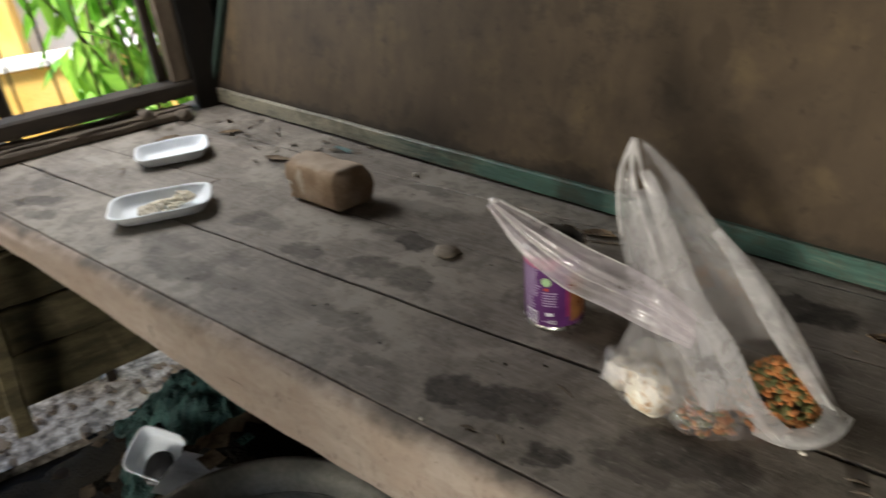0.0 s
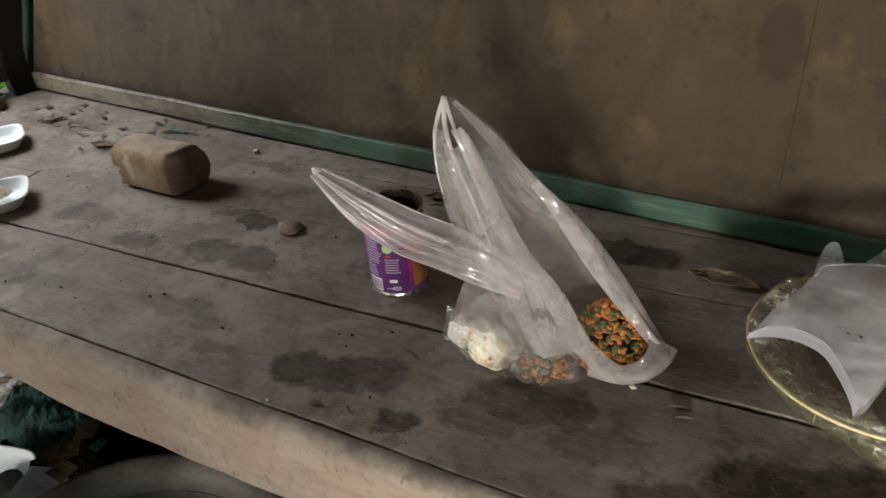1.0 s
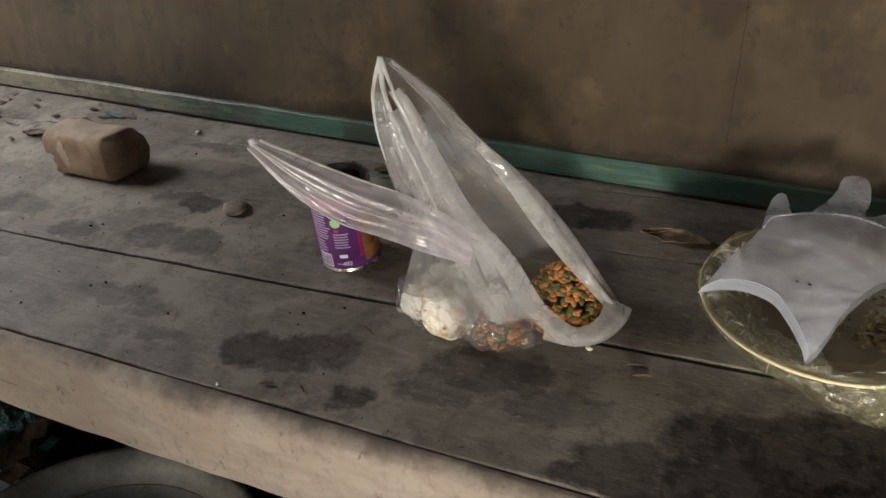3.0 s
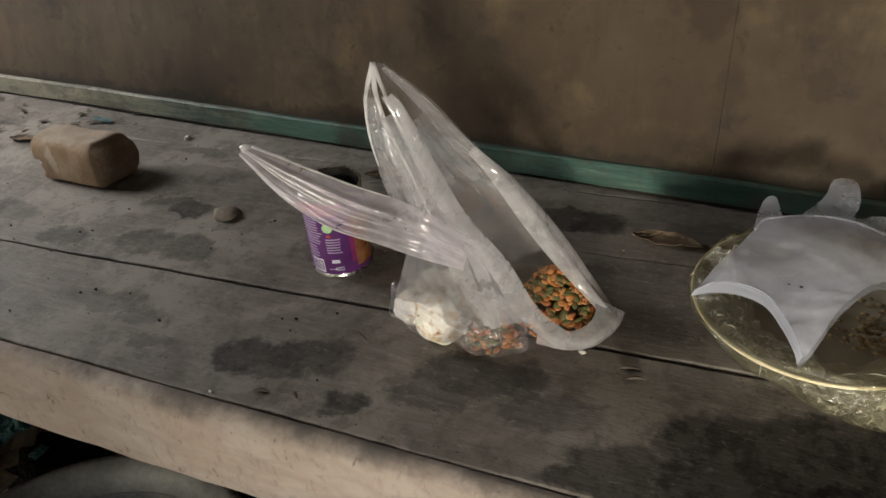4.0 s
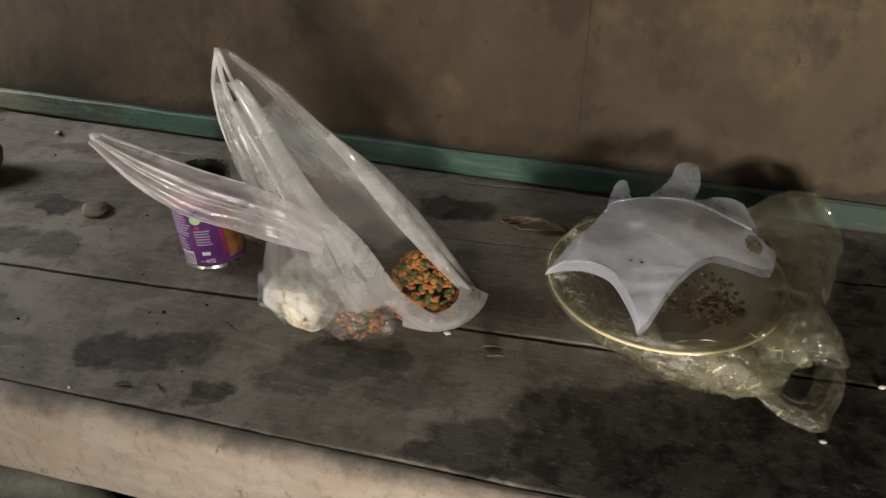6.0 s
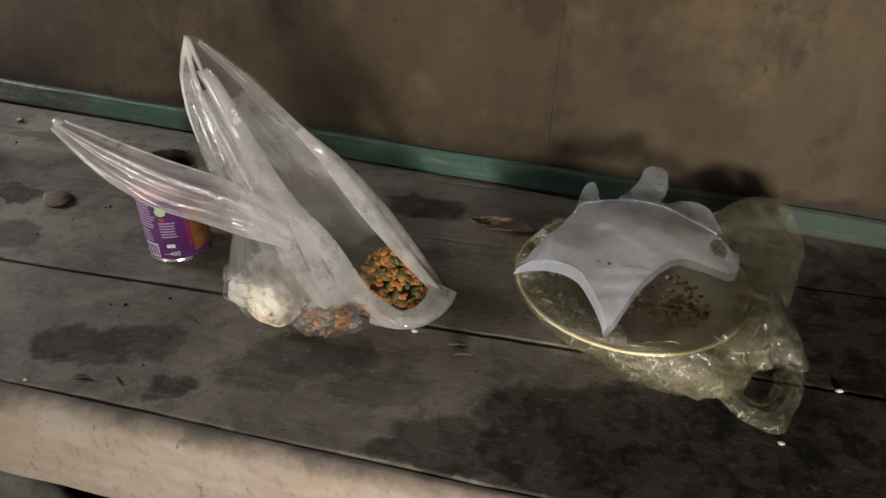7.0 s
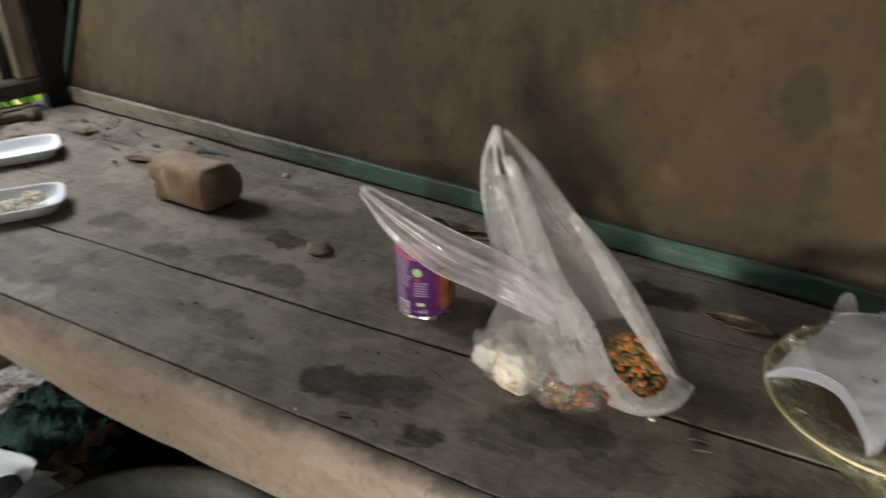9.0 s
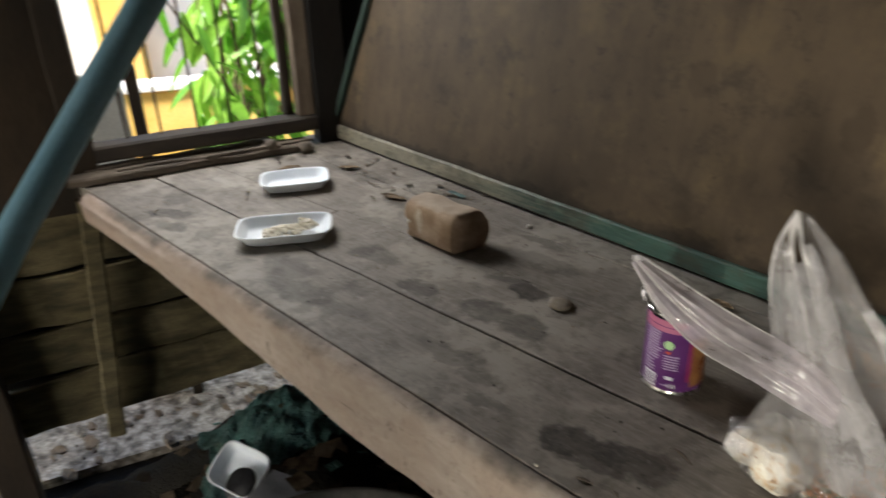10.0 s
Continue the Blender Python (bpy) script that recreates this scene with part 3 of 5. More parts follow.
def lathe_bm(profile, sides=48, centre=(0, 0, 0), a0=0.0, a1=math.tau):
    bm, rows = bmesh.new(), []
    full = abs(a1 - a0 - math.tau) < 1e-6
    n = sides if full else sides + 1
    for r, z in profile:
        rows.append([bm.verts.new((centre[0] + r * math.cos(a0 + (a1 - a0) * k / sides), centre[1] + r * math.sin(a0 + (a1 - a0) * k / sides), centre[2] + z)) for k in range(n)])
    for a, b in zip(rows, rows[1:]):
        for k in range(n if full else n - 1):
            bm.faces.new((a[k], a[(k + 1) % n], b[(k + 1) % n], b[k]))
    return bm


def spline(pts, n):
    """n points along a smooth line through pts."""
    pts = [Vector(p) for p in pts]
    P = [pts[0] * 2 - pts[1]] + pts + [pts[-1] * 2 - pts[-2]]
    out, k = [], len(pts) - 1
    for i in range(n):
        s = min(i / (n - 1) * k, k - 1e-6)
        j, t = int(s), s - int(s)
        a, b, c, d = P[j], P[j + 1], P[j + 2], P[j + 3]
        out.append(0.5 * (2 * b + (c - a) * t + (2 * a - 5 * b + 4 * c - d) * t * t + (3 * b - a - 3 * c + d) * t ** 3))
    return out


def sheet_bm(A, B, nu=40, nv=24, bulge=None, folds=0.004, count=5, seed=0.0, skip=None):
    """A film stretched between two lines: bulge(s, v) pushes it out, folds run along its length."""
    a, b = spline(A, nu), spline(B, nu)
    bm, rows = bmesh.new(), []
    uv, run = bm.loops.layers.uv.new("UVMap"), sum((a[i + 1] - a[i]).length for i in range(nu - 1))
    wide = max((b[i] - a[i]).length for i in range(nu))
    for i in range(nu):
        s, row = i / (nu - 1), []
        across = b[i] - a[i]
        along = (a[min(i + 1, nu - 1)] + b[min(i + 1, nu - 1)] - a[max(i - 1, 0)] - b[max(i - 1, 0)])
        nrm = across.cross(along).normalized() if across.length > 1e-6 else Vector((0, -1, 0))
        for j in range(nv):
            v = j / (nv - 1)
            p = a[i] + across * v
            if bulge:
                p = p + bulge(s, v)
            env = math.sin(math.pi * v) ** 0.5
            wob = noise.noise(Vector((v * count + seed, s * 1.3 + seed * 2, 0.3))) + 0.5 * noise.noise(Vector((v * count * 2.7 + s * 2, s * 3 + seed, 1.7)))
            row.append(bm.verts.new(p + nrm * wob * folds * env * min(1.0, across.length / 0.05)))
        rows.append(row)
    for i in range(nu - 1):
        for j in range(nv - 1):
            if skip and skip((i + 0.5) / (nu - 1), (j + 0.5) / (nv - 1)):
                continue
            f = bm.faces.new((rows[i][j], rows[i][j + 1], rows[i + 1][j + 1], rows[i + 1][j]))
            for lp, (di, dj) in zip(f.loops, ((0, 0), (0, 1), (1, 1), (1, 0))):
                lp[uv].uv = (seed + (j + dj) / (nv - 1) * wide, seed + (i + di) / (nu - 1) * run)
    for v in [v for v in bm.verts if not v.link_faces]:
        bm.verts.remove(v)
    return bm


def crumple(bm, amp, scale, seed=0.0):
    """Sharp folded facets pressed into a thin sheet."""
    bm.normal_update()
    moves = []
    for v in bm.verts:
        p = v.co * scale + Vector((seed, seed * 0.7, 0))
        w = noise.noise_vector(p * 0.5) * 0.6
        r = abs(noise.noise(p + w)) + 0.5 * abs(noise.noise(p * 2.3 + w)) - 0.35
        moves.append((v, v.normal * amp * r))
    for v, d in moves:
        v.co += d
    return bm


def lump_bm(c, r, sub=3, amp=0.2, scale=1.5, seed=0.0):
    bm = bmesh.new()
    bmesh.ops.create_icosphere(bm, subdivisions=sub, radius=1)
    for v in bm.verts:
        k = 1 + amp * noise.noise(v.co * scale + Vector((seed, seed * 2.1, 0)))
        v.co = Vector((v.co.x * r[0], v.co.y * r[1], v.co.z * r[2])) * k + Vector(c)
    return bm


def add_to(bm, other):
    me = bpy.data.meshes.new("tmp")
    other.to_mesh(me)
    other.free()
    bm.from_mesh(me)
    bpy.data.meshes.remove(me)


# ---------------------------------------------------------------- ground and shell
def heap(x, y):
    """Rubbish banks up under the front of the table."""
    d = math.exp(-(((x + 0.57) / 0.25) ** 2 + ((y + 0.14) / 0.26) ** 2))
    far = math.exp(-(((x + 0.90) / 0.34) ** 2 + ((y - 0.04) / 0.26) ** 2))
    n = (Vector((x, y, 0)) - WO).dot(WN)
    if n < 0.03:
        return GZ - 0.02
    bank = math.exp(-((n - 0.11) / (0.10 if n > 0.11 else 0.055)) ** 2) * (0.012 + 0.03 * noise.noise(Vector((x * 9, y * 9, 5))))
    return GZ + max(0.44 * d, 0.27 * far, bank) + 0.03 * noise.noise(Vector((x * 6, y * 6, 0))) + 0.015 * noise.noise(Vector((x * 19, y * 19, 3)))


def build_ground():
    bm = bmesh.new()
    xs = [-60, -20, -8, -4, -2.6] + [-2.0 + 0.04 * i for i in range(51)] + [0.4, 1.0, 2.2, 6, 20, 60]
    ys = [-60, -20, -8, -4, -2.4] + [-1.2 + 0.04 * i for i in range(46)] + [1.0, 2.0, 5, 20, 60]
    g = [[bm.verts.new((x, y, (heap(x, y) if -1.9 < x < 0.3 and -1.1 < y < 0.5 else GZ + 0.01 * noise.noise(Vector((x * 5, y * 5, 0)))))) for y in ys] for x in xs]
    for i in range(len(xs) - 1):
        for j in range(len(ys) - 1):
            bm.faces.new((g[i][j], g[i + 1][j], g[i + 1][j + 1], g[i][j + 1]))
    tagged(part("ground", bm, M_EARTH, smooth=True), "trodden earth floor littered with rubbish, coloured near black for its shade", "ground", kind="structure")


build_ground()


def panel_y(x, z):
    """The leaning back board."""
    return 0.291 - 0.065 * x + 0.19 * (z - TZ)


def build_back_wall():
    def sheet(x0, x1, slant):
        bm = bmesh.new()
        n, k = 14, 12
        front, back = [], []
        for i in range(n + 1):
            fr, bk = [], []
            for j in range(k + 1):
                z = TZ + 0.005 + (2.3 - TZ) * j / k
                x = x0 + (x1 - x0) * i / n + (slant * (z - TZ) if i == 0 else 0)
                w = 0.004 * noise.noise(Vector((x * 2.2, z * 2.2, 0)))
                fr.append(bm.verts.new((x, panel_y(x, z) + w, z)))
                bk.append(bm.verts.new((x, panel_y(x, z) + w + 0.014, z)))
            front.append(fr), back.append(bk)
        for i in range(n):
            for j in range(k):
                bm.faces.new((front[i][j], front[i + 1][j], front[i + 1][j + 1], front[i][j + 1]))
                bm.faces.new((back[i][j], back[i][j + 1], back[i + 1][j + 1], back[i + 1][j]))
        for i in range(n):
            bm.faces.new((front[i][0], back[i][0], back[i + 1][0], front[i + 1][0]))
            bm.faces.new((front[i][k], front[i + 1][k], back[i + 1][k], back[i][k]))
        for j in range(k):
            bm.faces.new((front[0][j], front[0][j + 1], back[0][j + 1], back[0][j]))
            bm.faces.new((front[n][j], back[n][j], back[n][j + 1], front[n][j + 1]))
        return bm
    wall = thing("wall_north", (0.4, 0.3, TZ), "stained brown plywood boarding leaning back behind the table", "wall", kind="structure")
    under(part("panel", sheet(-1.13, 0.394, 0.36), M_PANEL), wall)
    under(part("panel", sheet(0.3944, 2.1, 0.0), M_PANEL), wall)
    # painted batten along its foot, and a thinner one up its free edge
    bm = beam_bm((-1.145, panel_y(-1.145, 0.722) + 0.002, 0.7225), (2.1, panel_y(2.1, 0.722) + 0.002, 0.7215), 0.012, 0.036, 0.003, 90, 0.0022)
    tagged(part("trim", bm, M_TRIM), "flaking teal painted batten along the board's foot", "trim", kind="structure")
    bm = beam_bm((-1.125, panel_y(-1.125, 0.76) - 0.004, 0.76), (-0.575, panel_y(-0.575, 2.25) - 0.004, 2.25), 0.016, 0.02, 0.003, 30, 0.002, up=(0, 1, 0))
    tagged(part("trim", bm, M_TRIMDARK), "dark green painted batten up the board's edge", "trim", kind="structure")
    bm = box_bm(3.6, 0.05, 2.56, 0.003, Matrix.Translation((0.5, 0.78, 1.12)))
    tagged(part("wall_outer", bm, M_DARKWOOD), "dark outer plank wall behind the leaning board", "wall", kind="structure")


build_back_wall()


def window_box(u0, u1, n0, n1, z0, z1, bev=0.003, amp=0.002, seed=0.0, cuts=8):
    p, q = wpt(u0, (n0 + n1) / 2, (z0 + z1) / 2), wpt(u1, (n0 + n1) / 2, (z0 + z1) / 2)
    return beam_bm(p, q, abs(n1 - n0), z1 - z0, bev, cuts, amp, seed)


def upright(u0, u1, n0, n1, z0, z1, amp=0.002, seed=0.0):
    p, q = wpt((u0 + u1) / 2, (n0 + n1) / 2, z0), wpt((u0 + u1) / 2, (n0 + n1) / 2, z1)
    return beam_bm(p, q, abs(u1 - u0), abs(n1 - n0), 0.004, 14, amp, seed, up=WN)


def build_window_wall():
    wall = thing("wall_west", wpt(0.7, 0, 0), "old plank wall with a barred window at the table's end", "wall", kind="structure")
    # boards under the window: uneven, sagging towards the near end, with daylight gaps
    edges = [0.070, 0.212, 0.338, 0.478, 0.655]
    for k, (lo, hi) in enumerate(zip(edges, edges[1:])):
        drop = (0.060, 0.030, 0.008, 0.0)[k]
        gap = (0.0, 0.009, 0.010, 0.009)[k]
        h = hi - lo - gap
        bm = beam_bm(wpt(-0.30, -0.02, lo + gap + h / 2 + drop * 0.7), wpt(0.9, -0.02, lo + gap + h / 2 - drop * 0.35), 0.024, h, 0.004, 34, 0.009, k * 3.1)
        under(part("plank", bm, M_PLANKWALL), wall)
        bm = beam_bm(wpt(0.9, -0.024, lo + h / 2 - drop * 0.35), wpt(2.95, -0.024, lo + h / 2 - drop * 0.5), 0.024, hi - lo + 0.004, 0.004, 20, 0.004, k * 2.7 + 9)
        under(part("plank", bm, M_PLANKWALL), wall)
    # added near-black board behind the planks, stops daylight in most of their gaps
    under(part("backing", beam_bm(wpt(-0.30, -0.046, 0.40), wpt(0.80, -0.046, 0.40), 0.012, 0.44, 0.002, 16, 0.003, 2), M_SHADEWOOD), wall)
    # dark boards beside the window
    for i in range(12):
        u = 0.53 + i * 0.205
        under(part("plank", upright(u, u + 0.2, -0.03, -0.005, 0.62, 2.35, 0.003, i * 1.9), M_DARKWOOD), wall)
    under(part("plank", window_box(-0.3, 2.95, -0.03, -0.005, 1.66, 2.35, seed=5), M_DARKWOOD), wall)
    under(part("post", upright(-0.115, -0.032, -0.04, 0.03, GZ - 0.02, 2.35, 0.004, 2), M_SHADEWOOD), wall)
    under(part("post", upright(-0.45, -0.11, -0.03, 0.0, GZ - 0.02, 2.35, 0.003, 4), M_SHADEWOOD), wall)
    under(part("post", upright(0.475, 0.53, -0.03, 0.03, 0.61, 2.35, 0.004, 6), M_DARKWOOD), wall)
    under(part("brace", beam_bm(wpt(0.515, 0.03, 0.66), wpt(0.585, 0.03, 0.025), 0.042, 0.035, 0.004, 12, 0.005, 4, up=WN), M_PLANKWALL), wall)
    under(part("post", upright(0.79, 0.87, -0.005, 0.055, GZ - 0.02, 0.60, 0.006, 11), M_DARKWOOD), wall)
    win = thing("window_1", wpt(0.24, 0, 0.75), "unglazed timber window with thin rusty iron bars", "window", kind="structure")
    under(part("window_sill", window_box(-0.03, 0.50, -0.03, 0.028, 0.735, 0.772, 0.005, 0.003, 1), M_SILL), win)
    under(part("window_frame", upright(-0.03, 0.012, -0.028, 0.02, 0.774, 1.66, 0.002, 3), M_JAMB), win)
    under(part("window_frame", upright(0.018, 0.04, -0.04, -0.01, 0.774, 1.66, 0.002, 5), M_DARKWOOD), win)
    for u in (0.088, 0.168, 0.248, 0.328, 0.405):
        under(part("bar", tube_bm([wpt(u + 0.003 * math.sin(u * 40), -0.012, 0.765), wpt(u, -0.012, 1.2), wpt(u, -0.012, 1.66)], 0.0032, 8), M_IRON, smooth=True), win)


build_window_wall()


def build_shell():
    # unseen enclosure: blocks outside light, its gaps placed to shape the fill lamps' beams
    bm = bmesh.new()
    for x0, x1, z0, z1 in ((-3.0, -1.75, -0.14, 2.4), (-1.75, -0.65, 0.85, 2.4), (-0.65, 0.95, -0.14, 2.4), (1.27, 2.2, -0.14, 2.4), (0.95, 1.27, 1.50, 2.4), (0.95, 1.27, -0.14, 0.50)):
        add_to(bm, box_bm(x1 - x0, 0.04, z1 - z0, 0, Matrix.Translation(((x0 + x1) / 2, -2.45, (z0 + z1) / 2))))
    tagged(part("wall_south", bm, M_DARKWOOD), "unseen dark plank wall behind, with openings made up to shape the added light", "wall", kind="structure")
    tagged(part("wall_east", box_bm(0.04, 3.4, 2.56, 0, Matrix.Translation((2.15, -0.8, 1.12))), M_DARKWOOD), "unseen dark plank wall added to close off light at the table's far end", "wall", kind="structure")
    tagged(part("ceiling", box_bm(4.0, 3.6, 0.04, 0, Matrix.Translation((0.2, -0.75, 2.42))), M_DARKWOOD), "unseen dark boarding added overhead to keep out the sky's light", "ceiling", kind="structure")


build_shell()


# ---------------------------------------------------------------- table
def seam1(x):
    return -0.0365 + 0.027 * x


def seam2(x):
    return 0.120 + 0.032 * x


def seam3(x):
    return 0.258 + 0.012 * x


def plank_bm(lo, hi, x0, x1, seed, n=140, gap=0.001, gap2=0.001, thick=0.03, slant=True):
    """A board between two seams, with worn arrises, slight waves and nicked edges."""
    bm, rows = bmesh.new(), []
    for i in range(n + 1):
        f = i / n
        row = []
        ym = (lo(x0) + hi(x0)) / 2
        for a, dz in ((0, -thick), (0, -0.0022), (1, -0.0007), (2, 0), (3, 0), (4, 0), (5, -0.0007), (6, -0.0022), (6, -thick)):
            x = x0 + (x1 - x0) * f
            y0, y1 = lo(x) + gap, hi(x) - gap2
            y0 += 0.0016 * noise.noise(Vector((x * 7, seed, 0))) + 0.0012 * noise.noise(Vector((x * 40, seed, 4)))
            y1 += 0.0016 * noise.noise(Vector((x * 7, seed + 3, 0))) + 0.0012 * noise.noise(Vector((x * 40, seed + 5, 4)))
            y = (y0, y0 + 0.0008, y0 + 0.0026, (y0 + y1) / 2, y1 - 0.0026, y1 - 0.0008, y1)[a]
            if slant and i == 0:
                x += 0.36 * y
            z = TZ + dz + (0.0012 * noise.noise(Vector((x * 3, y * 9, seed))) if dz > -0.02 else 0)
            row.append(bm.verts.new((x, y, z)))
        rows.append(row)
    for a, b in zip(rows, rows[1:]):
        for k in range(9):
            bm.faces.new((a[k], a[(k + 1) % 9], b[(k + 1) % 9], b[k]))
    bm.faces.new(rows[0]), bm.faces.new(rows[-1])
    return bm


def apron_bm():
    """Thick waney slab along the front: its lower edge wanders."""
    bm, rows, n = bmesh.new(), [], 120
    for i in range(n + 1):
        x = -1.245 + 2.9 * i / n
        t = max(0.0, min(1.0, (x + 0.9) / 0.6))
        low = 0.632 * (1 - t) + 0.574 * t + 0.006 * noise.noise(Vector((x * 4, 1, 0))) + 0.003 * noise.noise(Vector((x * 15, 1, 7)))
        w = 0.003 * noise.noise(Vector((x * 5, 9, 0)))
        f = -0.229 + w
        top = TZ - 0.0008
        prof = [(-0.2055, low), (-0.2055, top - 0.002), (-0.208, top), (f + 0.016, top - 0.001), (f + 0.006, top - 0.006), (f + 0.001, top - 0.016), (f - 0.001, (top + low) / 2 + 0.02), (f, low + 0.02), (f + 0.004, low + 0.005), (f + 0.009, low)]
        rows.append([bm.verts.new((x, y + 0.0015 * noise.noise(Vector((x * 12, z * 20, 2))), z)) for y, z in prof])
    m = len(rows[0])
    for a, b in zip(rows, rows[1:]):
        for k in range(m):
            bm.faces.new((a[k], a[(k + 1) % m], b[(k + 1) % m], b[k]))
    bm.faces.new(rows[0]), bm.faces.new(rows[-1])
    return bm


def build_table():
    t = thing("plank_table", (0.2, 0, 0), "long weathered grey plank table, stained and dusty", "table")
    boards = [
        (lambda x: -0.2055 + 0 * x, seam1, -1.235, 1.65), (seam1, seam2, -0.752, 1.65), (seam1, lambda x: 0.13 + 0.06 * x, -1.235, -0.757),
        (lambda x: seam2(x) if x > -0.755 else 0.13 + 0.06 * x, seam3, -1.235, 1.65), (seam3, lambda x: 0.46 - 0.02 * x, -1.235, 1.65)]
    for i, (lo, hi, x0, x1) in enumerate(boards):
        g, g2 = ((0.0008, 0.0016), (0.0016, 0.0004), (0.0012, 0.0012), (0.0004, 0.0005), (0.0005, 0.001))[i]
        under(part("plank", plank_bm(lo, hi, x0, x1, i * 5.3, gap=g, gap2=g2, slant=(x0 < -1)), M_TABLE, smooth=False), t)
    under(part("apron", apron_bm(), M_APRON, None, "rough tan waney slab with a grimy worn top edge", smooth=True), t)
    under(part("crossbeam", beam_bm((-1.22, -0.19, 0.635), (-1.02, 0.37, 0.635), 0.05, 0.06, seed=3), M_PLANKWALL), t)
    under(part("crossbeam", beam_bm((0.9, -0.2, 0.635), (0.9, 0.4, 0.635), 0.05, 0.06, seed=5), M_PLANKWALL), t)
    for p, q in (((-1.02, 0.37, 0.64), (-1.02, 0.37, GZ - 0.01)), ((0.9, -0.18, 0.62), (0.9, -0.18, GZ - 0.01)), ((0.9, 0.38, 0.62), (0.9, 0.38, GZ - 0.01))):
        under(part("leg", beam_bm(p, q, 0.045, 0.05, 0.004, 10, 0.004, p[0], up=(0, 1, 0)), M_PLANKWALL), t)


build_table()


def build_log():
    t = thing("old_timber", (-1.18, 0.0, TZ), "split rotten boards lying at the table's end", "timber")
    under(part("board", beam_bm((-1.318, -0.225, 0.7115), (-1.135, 0.285, 0.7105), 0.066, 0.018, 0.004, 60, 0.006, 3), M_LOG), t)
    under(part("board", beam_bm((-1.322, -0.18, 0.7235), (-1.190, 0.215, 0.7225), 0.026, 0.009, 0.003, 40, 0.005, 8), M_LOG), t)
    for k, (y, l, off) in enumerate(((-0.13, 0.20, 0.016), (0.05, 0.16, 0.022), (0.17, 0.12, 0.012))):
        x = -1.235 + 0.36 * y + off
        under(part("splinter", beam_bm((x, y, 0.7235), (x + 0.36 * l, y + l, 0.7225), 0.012, 0.007, 0.002, 14, 0.004, 20 + k), M_LOG), t)


build_log()


# ---------------------------------------------------------------- tin can
def build_can():
    cx, cy, r, h, TURN = -0.006, 0.036, 0.0362, 0.109, 30
    can = thing("food_can", (cx, cy, TZ), "opened purple food can with torn-back lid, on the planks", "can")
    prof = [(0.0, 0.003), (r - 0.003, 0.003), (r - 0.001, 0.0), (r + 0.0008, 0.001), (r + 0.0008, 0.003), (r - 0.0006, 0.005), (r - 0.0006, h - 0.006), (r + 0.0012, h - 0.003), (r + 0.0012, h), (r - 0.0015, h)]
    under(part("body", lathe_bm(prof, 56, (cx, cy, TZ)), M_TIN, smooth=True), can)
    under(part("inside", lathe_bm([(r - 0.0018, h - 0.0005), (r - 0.002, 0.03), (r - 0.006, 0.022), (0, 0.02)], 40, (cx, cy, TZ)), M_CANDARK, None, "dark inside of the can", smooth=True), can)

    def wrap(name, a0, a1, z0, z1, mat, off, label="", parent=can):
        bm = lathe_bm([(r + off, z0), (r + off, z1)], max(3, int((a1 - a0) / 3)), (cx, cy, TZ), radians(a0 + TURN), radians(a1 + TURN))
        return under(part(name, bm, mat, None, label, smooth=True), parent)
    label = wrap("label", 0, 360, 0.006, 0.102, M_PURPLE, 0.0002, "purple printed paper label")
    wrap("label_band", 196, 285, 0.094, 0.1015, M_PINK, 0.0006, "pink band", parent=label)
    wrap("label_band", 196, 275, 0.0865, 0.093, M_PINK, 0.0006, "pink band", parent=label)
    wrap("picture", 300, 352, 0.012, 0.08, M_ORANGE, 0.0006, "orange picture of food", parent=label)
    wrap("label_band", 291, 300, 0.02, 0.078, M_MAGENTA, 0.0008, "magenta curve", parent=label)
    wrap("barcode", 208, 237, 0.008, 0.0265, M_PRINT, 0.0006, "white barcode patch", parent=label)
    for i in range(9):
        wrap("bar", 210 + i * 2.9, 211.2 + i * 2.9 + (i % 3) * 0.4, 0.010, 0.0245, M_PURPLE, 0.0009, parent=label)
    rng = random.Random(5)
    for i in range(11):
        z = 0.0835 - i * 0.0036
        wrap("text_bar", 205, 244 - rng.random() * 9, z, z + 0.0017, M_INK, 0.0006, parent=label)
    for i in range(6):
        z = 0.054 - i * 0.0036
        wrap("text_bar", 248, 276 - rng.random() * 5, z, z + 0.0017, M_INK, 0.0006, parent=label)
    for i in range(4):
        z = 0.042 - i * 0.0042
        wrap("text_bar", 206, 226 + rng.random() * 5, z, z + 0.002, M_INK, 0.0006, parent=label)
    wrap("badge", 253, 268, 0.022, 0.0268, M_PRINT, 0.0006, "white oval logo patch", parent=label)
    wrap("text_bar", 246, 258, 0.0125, 0.0142, M_INK, 0.0006, parent=label)
    # the printed weight, bent round the tin
    fc = bpy.data.curves.new("weight_text", "FONT")
    fc.body, fc.size, fc.align_x, fc.extrude = "400", 0.0075, "CENTER", 0.0003
    tmp = bpy.data.objects.new("weight_text", fc)
    scene.collection.objects.link(tmp)
    me = bpy.data.meshes.new_from_object(tmp.evaluated_get(bpy.context.evaluated_depsgraph_get()))
    bpy.data.objects.remove(tmp)
    bm = bmesh.new()
    bm.from_mesh(me)
    bpy.data.meshes.remove(me)
    for v in bm.verts:
        a = radians(265 + TURN) + v.co.x / r
        v.co = Vector((cx + (r + 0.0009 + v.co.z) * math.cos(a), cy + (r + 0.0009 + v.co.z) * math.sin(a), TZ + 0.0115 + v.co.y))
    under(part("weight_text", bm, M_PRINT, None, "white figures 400"), label)
    bm = bmesh.new()
    for k, (da, dz, rr) in enumerate(((0, 0, 0.006), (0, 0, 0.0045))):
        ring = []
        for i in range(16):
            a = radians(255 + TURN) + math.cos(i * math.tau / 16) * rr / r
